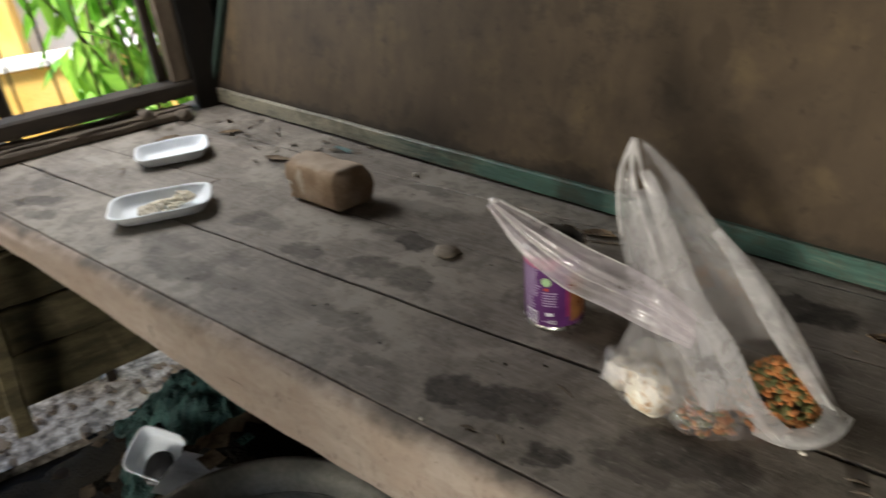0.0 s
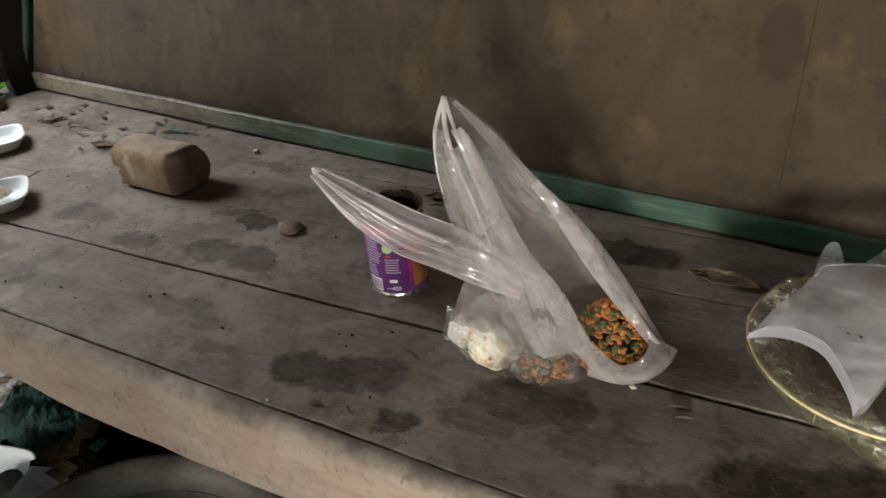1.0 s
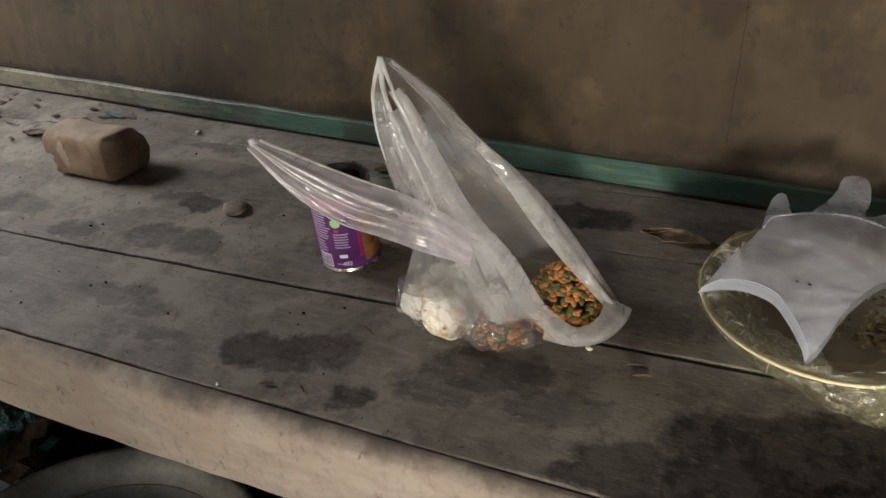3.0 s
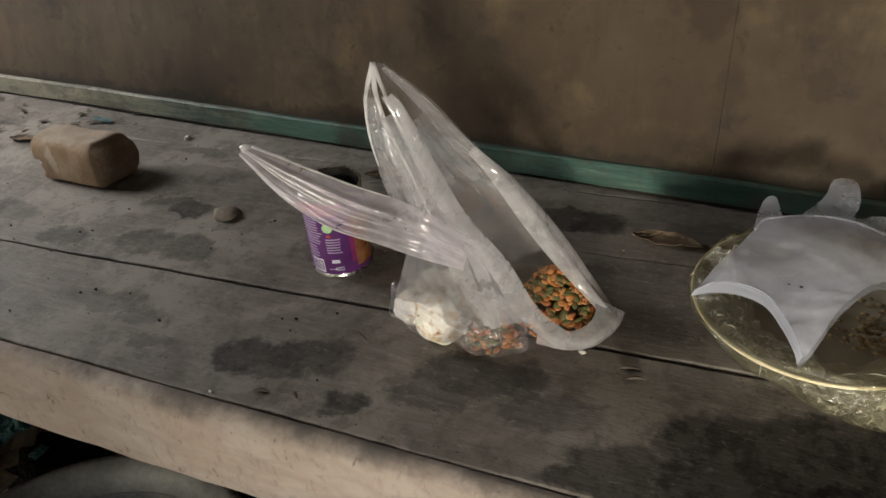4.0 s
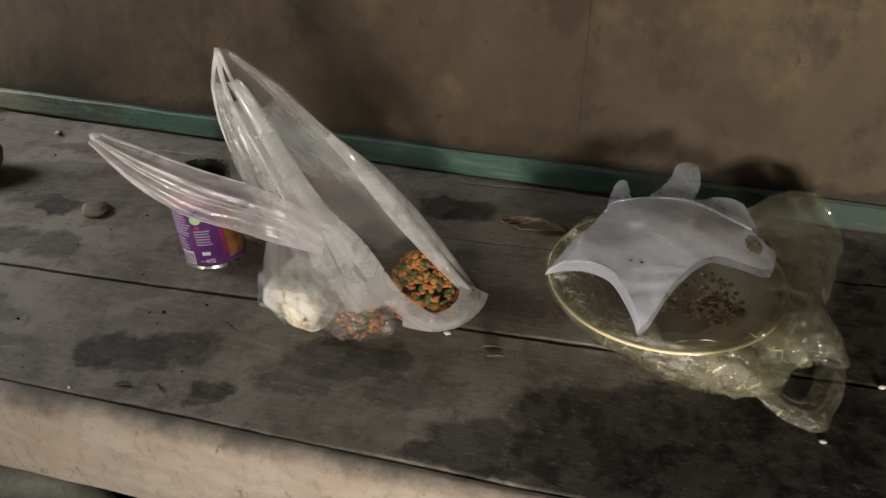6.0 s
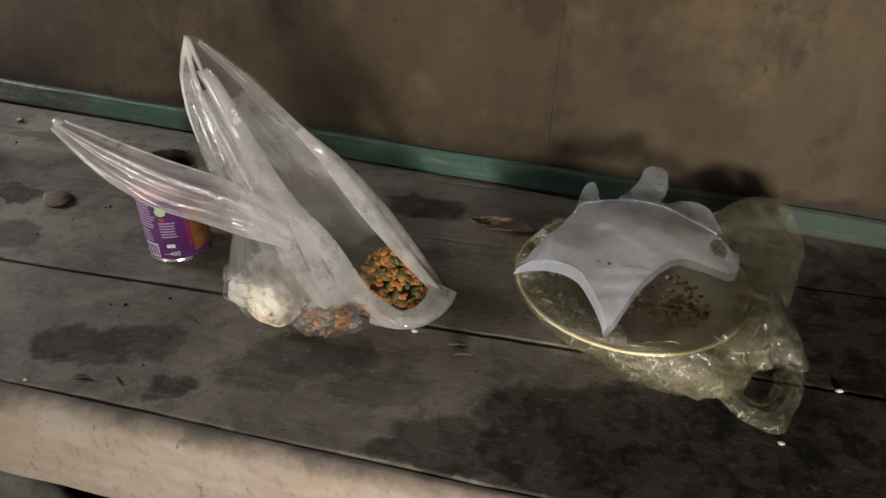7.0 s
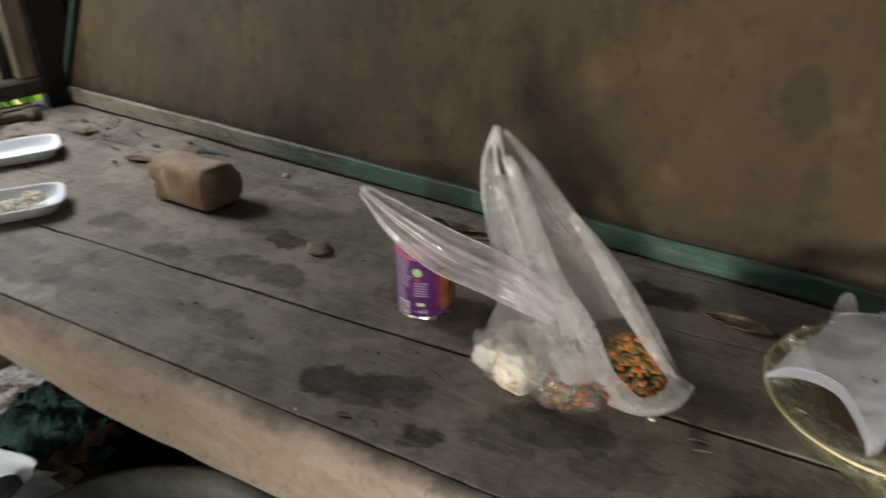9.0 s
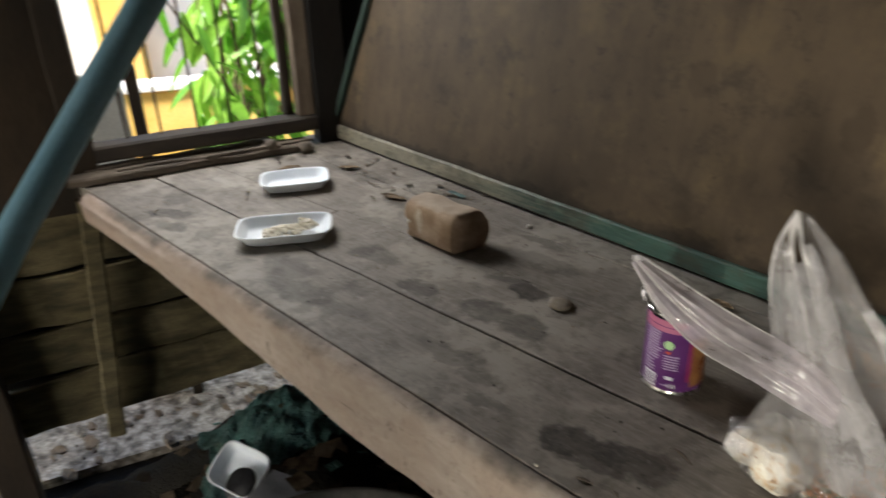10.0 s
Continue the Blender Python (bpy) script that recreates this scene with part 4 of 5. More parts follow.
            o = r + 0.0006 + 0.0004 * k
            ring.append(bm.verts.new((cx + o * math.cos(a), cy + o * math.sin(a), TZ + 0.070 + math.sin(i * math.tau / 16) * rr)))
        bm.faces.new(ring)
    under(part("badge", bm, M_GREEN, None, "round green seal"), label)
    wrap("badge", 251, 259, 0.058, 0.0615, M_RED, 0.0006, "small red mark", parent=label)
    # ring pull bent up over the rim
    ring = [(cx - 0.040 + 0.011 * math.cos(a) * 0.6, cy - 0.016 + 0.011 * math.cos(a) * -0.8, TZ + 0.113 + 0.006 * math.sin(a)) for a in [i * math.tau / 20 for i in range(20)]]
    under(part("ring_pull", tube_bm(ring, 0.0015, 6, True), M_TIN, None, "bright ring pull", smooth=True), can)
    return can


build_can()


# ---------------------------------------------------------------- clay block
def build_brick():
    """A hand-cut clay bar: chamfered section, a skewed end, a chipped near end."""
    bm, rows, n = bmesh.new(), [], 26
    section = [(-0.036, 0.006), (-0.030, 0.0), (0.022, 0.0), (0.032, 0.010), (0.037, 0.030), (0.034, 0.052), (0.024, 0.068), (0.012, 0.073), (-0.026, 0.072), (-0.034, 0.066), (-0.038, 0.052), (-0.037, 0.026)]
    loop = []
    for a, b in zip(section, section[1:] + section[:1]):
        for k in range(3):
            loop.append((a[0] + (b[0] - a[0]) * k / 3, a[1] + (b[1] - a[1]) * k / 3))
    for i in range(n + 1):
        f = i / n
        k = 1.0 - 0.07 * max(0.0, (abs(f - 0.5) - 0.44) / 0.06) ** 2
        row = []
        for y, z in loop:
            x = -0.060 + 0.116 * f + 0.30 * (y + 0.036) * f
            dz = 0.036 + (z - 0.036) * k
            if f < 0.14 and 0.012 < z < 0.040 and y < -0.02:
                y += 0.006
            row.append(bm.verts.new((x, y * k, dz)))
        rows.append(row)
    m = len(loop)
    for a, b in zip(rows, rows[1:]):
        for j in range(m):
            bm.faces.new((a[j], a[(j + 1) % m], b[(j + 1) % m], b[j]))
    bm.faces.new(rows[0]), bm.faces.new(rows[-1])
    roughen(bm, 0.0030, 22, 1)
    roughen(bm, 0.0012, 80, 7)
    bmesh.ops.transform(bm, matrix=pose(-0.503, 0.130, TZ, 0, 0, 0), verts=bm.verts)
    zmin = min(v.co.z for v in bm.verts)
    bmesh.ops.translate(bm, vec=(0, 0, TZ + 0.0005 - zmin), verts=bm.verts)
    for f in bm.faces:
        f.smooth = True
    b = thing("clay_block", (-0.503, 0.130, TZ), "dusty tan clay block with a skewed end and chipped corner", "brick")
    under(part("body", bm, M_BRICK), b)


build_brick()


# ---------------------------------------------------------------- foam trays
def tray_bm(length, width, height):
    def loop(l, w, z, r, bm):
        out = []
        for i in range(48):
            a = i * math.tau / 48
            c, s = math.cos(a), math.sin(a)
            e = 0.42
            out.append(bm.verts.new((l / 2 * math.copysign(abs(c) ** e, c), w / 2 * math.copysign(abs(s) ** e, s), z)))
        return out
    bm = bmesh.new()
    t = 0.003
    spec = [(0.62, 0.55, 0), (0.80, 0.74, 0.0), (0.84, 0.79, 0.004), (0.97, 0.96, height - 0.003), (1.0, 1.0, height - 0.002), (1.0, 1.0, height), (0.955, 0.94, height), (0.93, 0.91, height - 0.003), (0.81, 0.75, 0.006), (0.77, 0.70, t), (0.5, 0.45, t)]
    loops = [loop(length * a, width * b, z, 0, bm) for a, b, z in spec]
    for a, b in zip(loops, loops[1:]):
        for k in range(48):
            bm.faces.new((a[k], a[(k + 1) % 48], b[(k + 1) % 48], b[k]))
    bm.faces.new(loops[0]), bm.faces.new(loops[-1])
    roughen(bm, 0.0016, 20, length * 50)
    return bm


def build_tray(x, y, turn, length, width, label):
    bm = tray_bm(length, width, 0.021)
    bmesh.ops.transform(bm, matrix=pose(x, y, TZ + 0.002, 0, 0, turn), verts=bm.verts)
    return tagged(part("foam_tray", bm, M_FOAM, smooth=True), label, "tray", "foam trays on the table")


build_tray(-0.930, 0.108, 57, 0.142, 0.100, "empty white foam food tray on the dusty planks")
build_tray(-0.732, -0.050, 52, 0.172, 0.104, "white foam food tray with leftover rice")


def build_rice():
    rng = random.Random(3)
    bm = bmesh.new()
    m = pose(-0.732, -0.050, TZ + 0.005, 0, 0, 52)
    for i in range(120):
        a, k = rng.random() * math.tau, rng.random() ** 0.6
        x, y = 0.052 * k * math.cos(a) + 0.008, 0.026 * k * math.sin(a)
        h = 0.010 * (1 - k) + 0.004 + (0.012 if x > 0.03 else 0)
        r = 0.0028 + 0.004 * rng.random()
        add_to(bm, lump_bm(m @ Vector((x, y, h)), (r * 1.2, r, r * 0.8), 1, 0.4, 2, i))
    tagged(part("rice", bm, M_RICE, smooth=True), "clumped leftover rice in the foam tray", "food", kind="stuff")


build_rice()


# ---------------------------------------------------------------- carrier bag with food
def build_carrier_bag():
    bag = thing("carrier_bag", (0.21, 0.0, TZ), "milky translucent plastic carrier bag standing open, handles up", "plastic bag")
    L = [(0.139, -0.101, 0.985), (0.137, -0.101, 0.955), (0.143, -0.102, 0.913), (0.156, -0.098, 0.85), (0.138, -0.085, 0.794), (0.113, -0.062, 0.735), (0.112, -0.052, 0.7025)]
    F = [(0.166, -0.103, 0.990), (0.180, -0.104, 0.967), (0.198, -0.102, 0.925), (0.216, -0.093, 0.878), (0.244, -0.075, 0.823), (0.268, -0.055, 0.755), (0.304, -0.030, 0.7035)]
    LB = [(0.142, -0.097, 1.000), (0.140, -0.093, 0.96), (0.148, -0.085, 0.913), (0.158, -0.06, 0.85), (0.140, -0.03, 0.794), (0.120, -0.005, 0.735), (0.118, 0.01, 0.7025)]
    B = [(0.157, -0.095, 1.010), (0.178, -0.068, 0.972), (0.203, -0.028, 0.910), (0.232, -0.006, 0.868), (0.270, 0.010, 0.808), (0.308, 0.022, 0.738), (0.334, 0.014, 0.706)]
    sm = lambda v: math.sin(math.pi * v)

    def bulge(s, v):
        return Vector((0, -0.028 * sm(v) * max(0, s - 0.45) / 0.55, 0))
    front = (L, F, 76, 48)
    under(part("front_sheet", sheet_bm(*front, bulge, 0.007, 6, 1.0, lambda s, v: s > (0.78 if v < 0.40 else 0.86) or (s < 0.26 and 0.40 < v < 0.80)), M_FILM, smooth=True), bag)
    under(part("front_sheet", sheet_bm(*front, bulge, 0.007, 6, 1.0, lambda s, v: s < (0.78 if v < 0.40 else 0.86)), M_CLEAR, None, "clear stretched foot of the bag", smooth=True), bag)
    # folded gussets behind the front, which make its middle milky
    gl = [(0.152, -0.100, 0.975), (0.160, -0.100, 0.92), (0.164, -0.096, 0.865), (0.172, -0.084, 0.81), (0.190, -0.070, 0.745)]
    gr = [(0.162, -0.104, 0.975), (0.188, -0.102, 0.92), (0.212, -0.092, 0.868), (0.236, -0.074, 0.81), (0.258, -0.058, 0.745)]
    under(part("gusset", sheet_bm(gl, gr, 48, 26, lambda s, v: Vector((0, -0.012 * sm(v), 0)), 0.006, 5, 31.0), M_FILM, smooth=True), bag)
    under(part("back_sheet", sheet_bm(LB, B, 60, 40, lambda s, v: Vector((0, 0.07 * sm(v) * s * s, 0)), 0.006, 4, 4.0, lambda s, v: s < 0.2 and v < 0.75), M_BACK, smooth=True), bag)
    # open mouth: folded hem along both lips
    top = B[2:]
    low = [(0.196, -0.034, 0.908), (0.215, -0.030, 0.880), (0.243, -0.016, 0.822), (0.274, -0.002, 0.768), (0.312, 0.002, 0.722)]
    under(part("hem", sheet_bm(top, low, 60, 10, lambda s, v: Vector((0.004 * sm(v), -0.005 * sm(v), 0.007 * sm(v))), 0.004, 3, 7.0), M_HEM, smooth=True), bag)
    hem_f = [(p[0] - 0.008 - 0.018 * i / 6, p[1] - 0.008, p[2] - 0.003 * i / 6) for i, p in enumerate(F)]
    hem_f[-1] = (0.278, -0.050, 0.706)
    under(part("hem", sheet_bm(F, hem_f, 60, 10, lambda s, v: Vector((0, -0.006 * sm(v), 0.003)), 0.004, 3, 9.0), M_FILM, smooth=True), bag)
    lip = [(0.262, -0.052, 0.712), (0.283, -0.045, 0.7035), (0.301, -0.041, 0.7035), (0.316, -0.030, 0.7035), (0.327, -0.012, 0.7035), (0.334, 0.006, 0.706), (0.336, 0.020, 0.711)]
    lip2 = [(0.248, -0.030, 0.738), (0.265, -0.034, 0.724), (0.284, -0.036, 0.721), (0.300, -0.030, 0.722), (0.309, -0.018, 0.725), (0.311, -0.006, 0.730), (0.306, 0.008, 0.734)]
    under(part("hem", sheet_bm(lip, lip2, 48, 14, lambda s, v: Vector((0.006 * sm(v), -0.006 * sm(v), 0.004 * sm(v))), 0.003, 3, 2.0), M_HEM, smooth=True), bag)
    # tall handle loop
    tip = (0.149, -0.100, 1.014)
    under(part("handle", sheet_bm([tip, (0.140, -0.101, 0.988), (0.139, -0.1, 0.955), (0.150, -0.104, 0.90)], [(0.152, -0.1, 1.010), (0.149, -0.102, 0.986), (0.159, -0.104, 0.957), (0.178, -0.108, 0.918)], 34, 14, None, 0.006, 4, 3.0), M_THIN, smooth=True), bag)
    under(part("handle", sheet_bm([tip, (0.158, -0.101, 0.985), (0.172, -0.104, 0.955), (0.186, -0.107, 0.925)], [(0.157, -0.095, 1.012), (0.180, -0.067, 0.973), (0.196, -0.045, 0.935), (0.206, -0.03, 0.912)], 34, 18, None, 0.007, 4, 5.0), M_THIN, smooth=True), bag)
    for line, r in (([tip, (0.149, -0.101, 0.986), (0.159, -0.104, 0.957), (0.176, -0.108, 0.92), (0.188, -0.107, 0.885)], 0.0017), ([tip, (0.157, -0.100, 0.986), (0.171, -0.103, 0.955), (0.186, -0.106, 0.92)], 0.0014), ([tip, (0.139, -0.101, 0.985), (0.137, -0.101, 0.955), (0.142, -0.102, 0.925)], 0.0014)):
        rope = tube_bm(spline(line, 26), lambda q, r=r: r * (1.5 - q), 6)
        roughen(rope, 0.0006, 90, r * 999)
        under(part("twist", rope, M_TWIST, None, "twisted edge of the handle", smooth=True), bag)
    # drooping handle
    lo = [(0.012, -0.111, 0.926), (0.042, -0.113, 0.889), (0.089, -0.114, 0.862), (0.139, -0.114, 0.852), (0.176, -0.106, 0.838), (0.208, -0.088, 0.820)]
    up = [(0.022, -0.109, 0.932), (0.067, -0.109, 0.920), (0.120, -0.108, 0.905), (0.152, -0.106, 0.898), (0.188, -0.108, 0.888), (0.212, -0.094, 0.862)]
    mid = [(0.014, -0.112, 0.930), (0.055, -0.116, 0.905), (0.105, -0.118, 0.884), (0.146, -0.116, 0.874), (0.184, -0.110, 0.862), (0.212, -0.094, 0.838)]
    for A2, B2, dy, seed in ((lo, mid, -0.007, 11.0), (mid, up, -0.005, 13.0)):
        under(part("handle", sheet_bm(A2, B2, 50, 18, lambda s, v, dy=dy: Vector((0, dy * sm(v), 0)), 0.008, 6, seed), M_FILMPINK, None, "pinkish drooping handle", smooth=True), bag)
    for line, r in ((lo[:4], 0.0012), (up[:4], 0.0012), (mid[:4], 0.0013)):
        rope = tube_bm(spline(line, 30), lambda q, r=r: r * (1.4 - q), 6)
        roughen(rope, 0.0006, 90, r * 777)
        under(part("twist", rope, M_TWIST, None, "twisted edge of the handle", smooth=True), bag)
    knot = lump_bm((0.0165, -0.111, 0.930), (0.006, 0.004, 0.005), 2, 0.5, 2, 1)
    under(part("handle_end", knot, M_TWIST, smooth=True), bag)


build_carrier_bag()


def front_half(bm):
    """The near side of a wrapper; its far side clings to the food."""
    bm.normal_update()
    bmesh.ops.delete(bm, geom=[f for f in bm.faces if f.normal.y * -1.0 + f.normal.z * 0.6 < -0.15], context="FACES")
    return bm


def build_bag_food():
    rng = random.Random(11)
    egg = thing("rice_packet", (0.155, -0.045, TZ), "small knotted clear bag of white rice lumps", "food packet")
    m_rice = surface("white_rice_lumps", (0.74, 0.69, 0.54), (0.90, 0.89, 0.83), 38, rough=0.5, spread=0.08)
    nt = m_rice.node_tree
    b = nt.nodes["Principled BSDF"]
    old = b.inputs["Base Color"].links[0].from_socket
    oily = ramp(nt, noise_tex(nt, where(nt), 95.0, 4.0, 0.6, 0.6), 0.54, 0.63, 0.0, 0.75)
    nt.links.new(mixc(nt, oily, old, (0.55, 0.33, 0.12)), b.inputs["Base Color"])
    for x, y, z, rx, rz, turn in ((0.126, -0.046, 0.724, 0.017, 0.024, 8), (0.163, -0.058, 0.731, 0.026, 0.032, -14), (0.184, -0.046, 0.738, 0.019, 0.022, 0), (0.150, -0.035, 0.744, 0.022, 0.022, 0), (0.172, -0.030, 0.750, 0.018, 0.018, 0), (0.192, -0.048, 0.722, 0.015, 0.019, 0)):
        lump = lump_bm((0, 0, 0), (rx, rx * 0.85, rz), 4, 0.30, 1.4, x * 90)
        roughen(lump, 0.0030, 55, x * 50)
        roughen(lump, 0.0012, 190, x * 70)
        bmesh.ops.transform(lump, matrix=pose(x, y, z, 0, turn, 0), verts=lump.verts)
        for v in lump.verts:
            v.co.z = max(v.co.z, TZ + 0.0015)
        under(part("rice_lump", lump, m_rice, smooth=True), egg)
    brown = bmesh.new()
    for i in range(9):
        add_to(brown, lump_bm((0.160 + rng.uniform(-0.014, 0.014), -0.079 + rng.uniform(0, 0.004), 0.728 + rng.uniform(-0.010, 0.012)), (0.0022, 0.0016, 0.0018), 1, 0.4, 2, i))
    sauce = under(part("sauce_spots", brown, M_ORANGE, smooth=True), egg)
    sauce["kind"] = "stuff"
    w = lump_bm((0.157, -0.047, 0.734), (0.052, 0.036, 0.038), 4, 0.22, 2.0, 3)
    roughen(w, 0.006, 45, 3)
    for v in w.verts:
        v.co.z = max(v.co.z, TZ + 0.001)
    under(part("wrapper", front_half(w), M_CLEAR, None, "clear plastic wrapper", smooth=True), egg)
    neck = sheet_bm([(0.132, -0.06, 0.745), (0.136, -0.075, 0.79), (0.150, -0.085, 0.83)], [(0.168, -0.06, 0.752), (0.160, -0.078, 0.79), (0.160, -0.088, 0.83)], 24, 12, None, 0.008, 5, 21)
    under(part("wrapper", neck, M_CLEAR, None, "twisted neck of the wrapper", smooth=True), egg)

    def kibble(count, cx, cy, rx, ry, h, z0):
        bm = bmesh.new()
        for i in range(count):
            a, k = rng.random() * math.tau, rng.random() ** 0.5
            x, y = cx + rx * k * math.cos(a), cy + ry * k * math.sin(a)
            z = z0 + h * (1 - k * k) + rng.uniform(-0.003, 0.003)
            one = bmesh.new()
            bmesh.ops.create_icosphere(one, subdivisions=2, radius=1)
            s = rng.uniform(0.0034, 0.0046)
            q = pose(x, y, max(z, TZ + 0.004), rng.uniform(-40, 40), rng.uniform(-40, 40), rng.uniform(0, 360))
            bmesh.ops.transform(one, matrix=q @ Matrix.Diagonal((s * 1.35, s * 0.95, s * 0.6, 1)), verts=one.verts)
            add_to(bm, one)
        return bm
    tagged(part("pet_food", kibble(620, 0.266, 0.006, 0.042, 0.042, 0.052, TZ + 0.006), M_KIB, smooth=True), "heap of orange and green dry pet food in the bag", "pet food", kind="stuff")
    pk = thing("pet_food_packet", (0.215, -0.045, TZ), "small clear bag of dry pet food inside the carrier bag", "food packet")
    under(part("pet_food", kibble(280, 0.214, -0.050, 0.029, 0.019, 0.040, TZ + 0.004), M_KIB, smooth=True), pk)
    w = lump_bm((0.213, -0.052, 0.722), (0.040, 0.030, 0.032), 4, 0.25, 2.2, 8)
    crumple(w, 0.006, 50, 8)
    for v in w.verts:
        v.co.z = max(v.co.z, TZ + 0.001)
    under(part("wrapper", front_half(w), M_PACKET, None, "cloudy plastic wrapper", smooth=True), pk)


build_bag_food()


# ---------------------------------------------------------------- dish wrapped in a yellowish bag, white bag on top
BX, BY, BR, BZ = 0.513, 0.046, 0.116, 0.750


def build_dish():
    d = thing("shallow_dish", (BX, BY, TZ), "shallow dish with a cream rim and dried leftovers", "dish")
    prof = [(0.0, 0.004), (0.055, 0.004), (0.062, 0.002), (0.066, 0.008), (BR - 0.006, BZ - TZ - 0.004), (BR, BZ - TZ - 0.002), (BR, BZ - TZ + 0.0012), (BR - 0.004, BZ - TZ + 0.0012), (BR - 0.010, BZ - TZ - 0.004), (0.066, 0.013), (0.055, 0.009), (0.0, 0.009)]
    under(part("bowl", lathe_bm(prof, 64, (BX, BY, TZ)), film("smoky_clear_plastic", (0.60, 0.54, 0.42), 0.62, 0.25, 0.1, 40, False, 0.15), None, "smoky clear plastic bowl", smooth=True), d)
    rim = [(BX + BR * math.cos(a), BY + BR * math.sin(a), BZ) for a in [i * math.tau / 72 for i in range(72)]]
    under(part("rim", tube_bm(rim, 0.0018, 8, True), M_CREAM, None, "cream yellow rim", smooth=True), d)
    rng = random.Random(8)
    bm = bmesh.new()
    for i in range(200):
        a, k = rng.random() * math.tau, rng.random() ** 0.5
        r = rng.uniform(0.0010, 0.0034)
        cx, cy, sp = (BX + 0.03, BY + 0.01, 0.048) if i % 2 else (BX + 0.056, BY - 0.012, 0.024)
        add_to(bm, lump_bm((cx + sp * k * math.cos(a), cy + sp * 0.9 * k * math.sin(a), TZ + (0.013 + 0.010 * k if i % 2 else 0.020 + 0.010 * rng.random())), (r * 1.4, r, r * 0.7), 1, 0.4, 2, i))
    tagged(part("leftovers", bm, M_MUSH, smooth=True), "brown dried leftovers in the dish", "food", kind="stuff")


build_dish()


def build_yellow_bag():
    bag = thing("yellow_bag", (BX, BY, TZ), "crumpled yellowish translucent plastic bag round the dish", "plastic bag")

    def ring(f, z, seed, n=72, grow=None):
        out = []
        for i in range(n + 1):
            a = i * math.tau / n
            r = f * (1 + 0.05 * noise.noise(Vector((math.cos(a) * 2, math.sin(a) * 2, seed)))) + 0.004 * noise.noise(Vector((math.cos(a) * 9, math.sin(a) * 9, seed)))
            if grow:
                r += grow(a)
            out.append((BX + r * math.cos(a), BY + r * math.sin(a), z + 0.004 * noise.noise(Vector((math.cos(a) * 6, math.sin(a) * 6, seed + 4)))))
        return out
    back = lambda a: 0.05 * max(0, math.cos(a - radians(45))) ** 2 + 0.045 * max(0, math.cos(a + radians(38))) ** 3 - 0.012 * max(0, math.cos(a + radians(140)))
    rings = [ring(0.060, TZ + 0.003, 1), ring(0.092, TZ + 0.005, 2, grow=back), ring(0.108, TZ + 0.016, 3, grow=lambda a: back(a) * 0.85), ring(0.121, BZ - 0.008, 4, grow=lambda a: back(a) * 0.35), ring(0.118, BZ + 0.007, 5), ring(0.100, BZ + 0.004, 6), ring(0.082, BZ - 0.006, 7)]
    bm, rows = bmesh.new(), []
    for rg in rings:
        rows.append([bm.verts.new(p) for p in rg[:-1]])
    for a, b in zip(rows, rows[1:]):
        for k in range(72):
            bm.faces.new((a[k], a[(k + 1) % 72], b[(k + 1) % 72], b[k]))
    bmesh.ops.subdivide_edges(bm, edges=bm.edges[:], cuts=1, use_grid_fill=True, smooth=0.5)
    roughen(bm, 0.006, 30, 3)
    crumple(bm, 0.007, 28, 3)
    crumple(bm, 0.0016, 70, 5)
    for v in bm.verts:
        v.co.z = max(v.co.z, TZ + 0.0015)
    under(part("body", bm, M_YFILM, smooth=True), bag)
    arc = [radians(75 + 15 * k) for k in range(14)]
    A = [(BX + 0.113 * math.cos(a), BY + 0.113 * math.sin(a), BZ + 0.005) for a in arc]
    B = [(BX + 0.058 * math.cos(a), BY + 0.058 * math.sin(a), BZ - 0.022) for a in arc]
    fold = sheet_bm(A, B, 90, 22, lambda s, v: Vector((0, 0, 0.004 * math.sin(math.pi * v))), 0.005, 4, 27)
    under(part("fold", crumple(fold, 0.012, 45, 4), M_YFOLD, None, "crumpled film inside the dish", smooth=True), bag)
    # thin pale strands that stand in for glints on the film, over the rim and into the dish
    rng = random.Random(12)
    creases = bmesh.new()
    for k in range(48):
        a = radians(rng.uniform(180, 320))
        inner = k % 3 == 0 and a < radians(255)
        r0 = rng.uniform(0.070, 0.100) if inner else rng.uniform(0.100, 0.110 if a < radians(245) else 0.119)
        z0 = BZ + rng.uniform(-0.006, 0.002) if inner else BZ + rng.uniform(-0.014, 0.005)
        out = Vector((math.cos(a), math.sin(a), 0))
        side = Vector((-out.y, out.x, 0))
        mix = rng.uniform(-0.9, 0.9)
        d = (out * mix + side * (1 - abs(mix)) + Vector((0, 0, rng.uniform(-0.3, 0.3)))).normalized() * rng.uniform(0.003, 0.008)
        c = Vector((BX, BY, z0)) + out * r0
        w = rng.uniform(0.0003, 0.0006)
        add_to(creases, tube_bm(spline([c - d, c + side * rng.uniform(-0.002, 0.002) + Vector((0, 0, 0.0015)), c + d], 7), lambda q, w=w: w * (0.15 + math.sin(math.pi * q)), 5))
    cr = under(part("creases", creases, film("pale_glint_film", (0.97, 0.95, 0.80), 0.6, 0.15, 0.2, 40, False, 0.2, gloss=1.5), None, "thin pale strands standing in for glints on the film", smooth=True), bag)
    cr["kind"] = "stuff"
    # looped handle flung over the planks in front
    A = [(0.545, -0.066, 0.735), (0.572, -0.062, 0.722), (0.597, -0.064, 0.712), (0.625, -0.083, 0.704), (0.656, -0.088, 0.703), (0.676, -0.046, 0.705), (0.685, -0.010, 0.707)]
    B = [(0.570, -0.045, 0.748), (0.592, -0.030, 0.736), (0.609, -0.032, 0.718), (0.619, -0.053, 0.712), (0.635, -0.062, 0.711), (0.649, -0.046, 0.711), (0.655, -0.020, 0.711)]
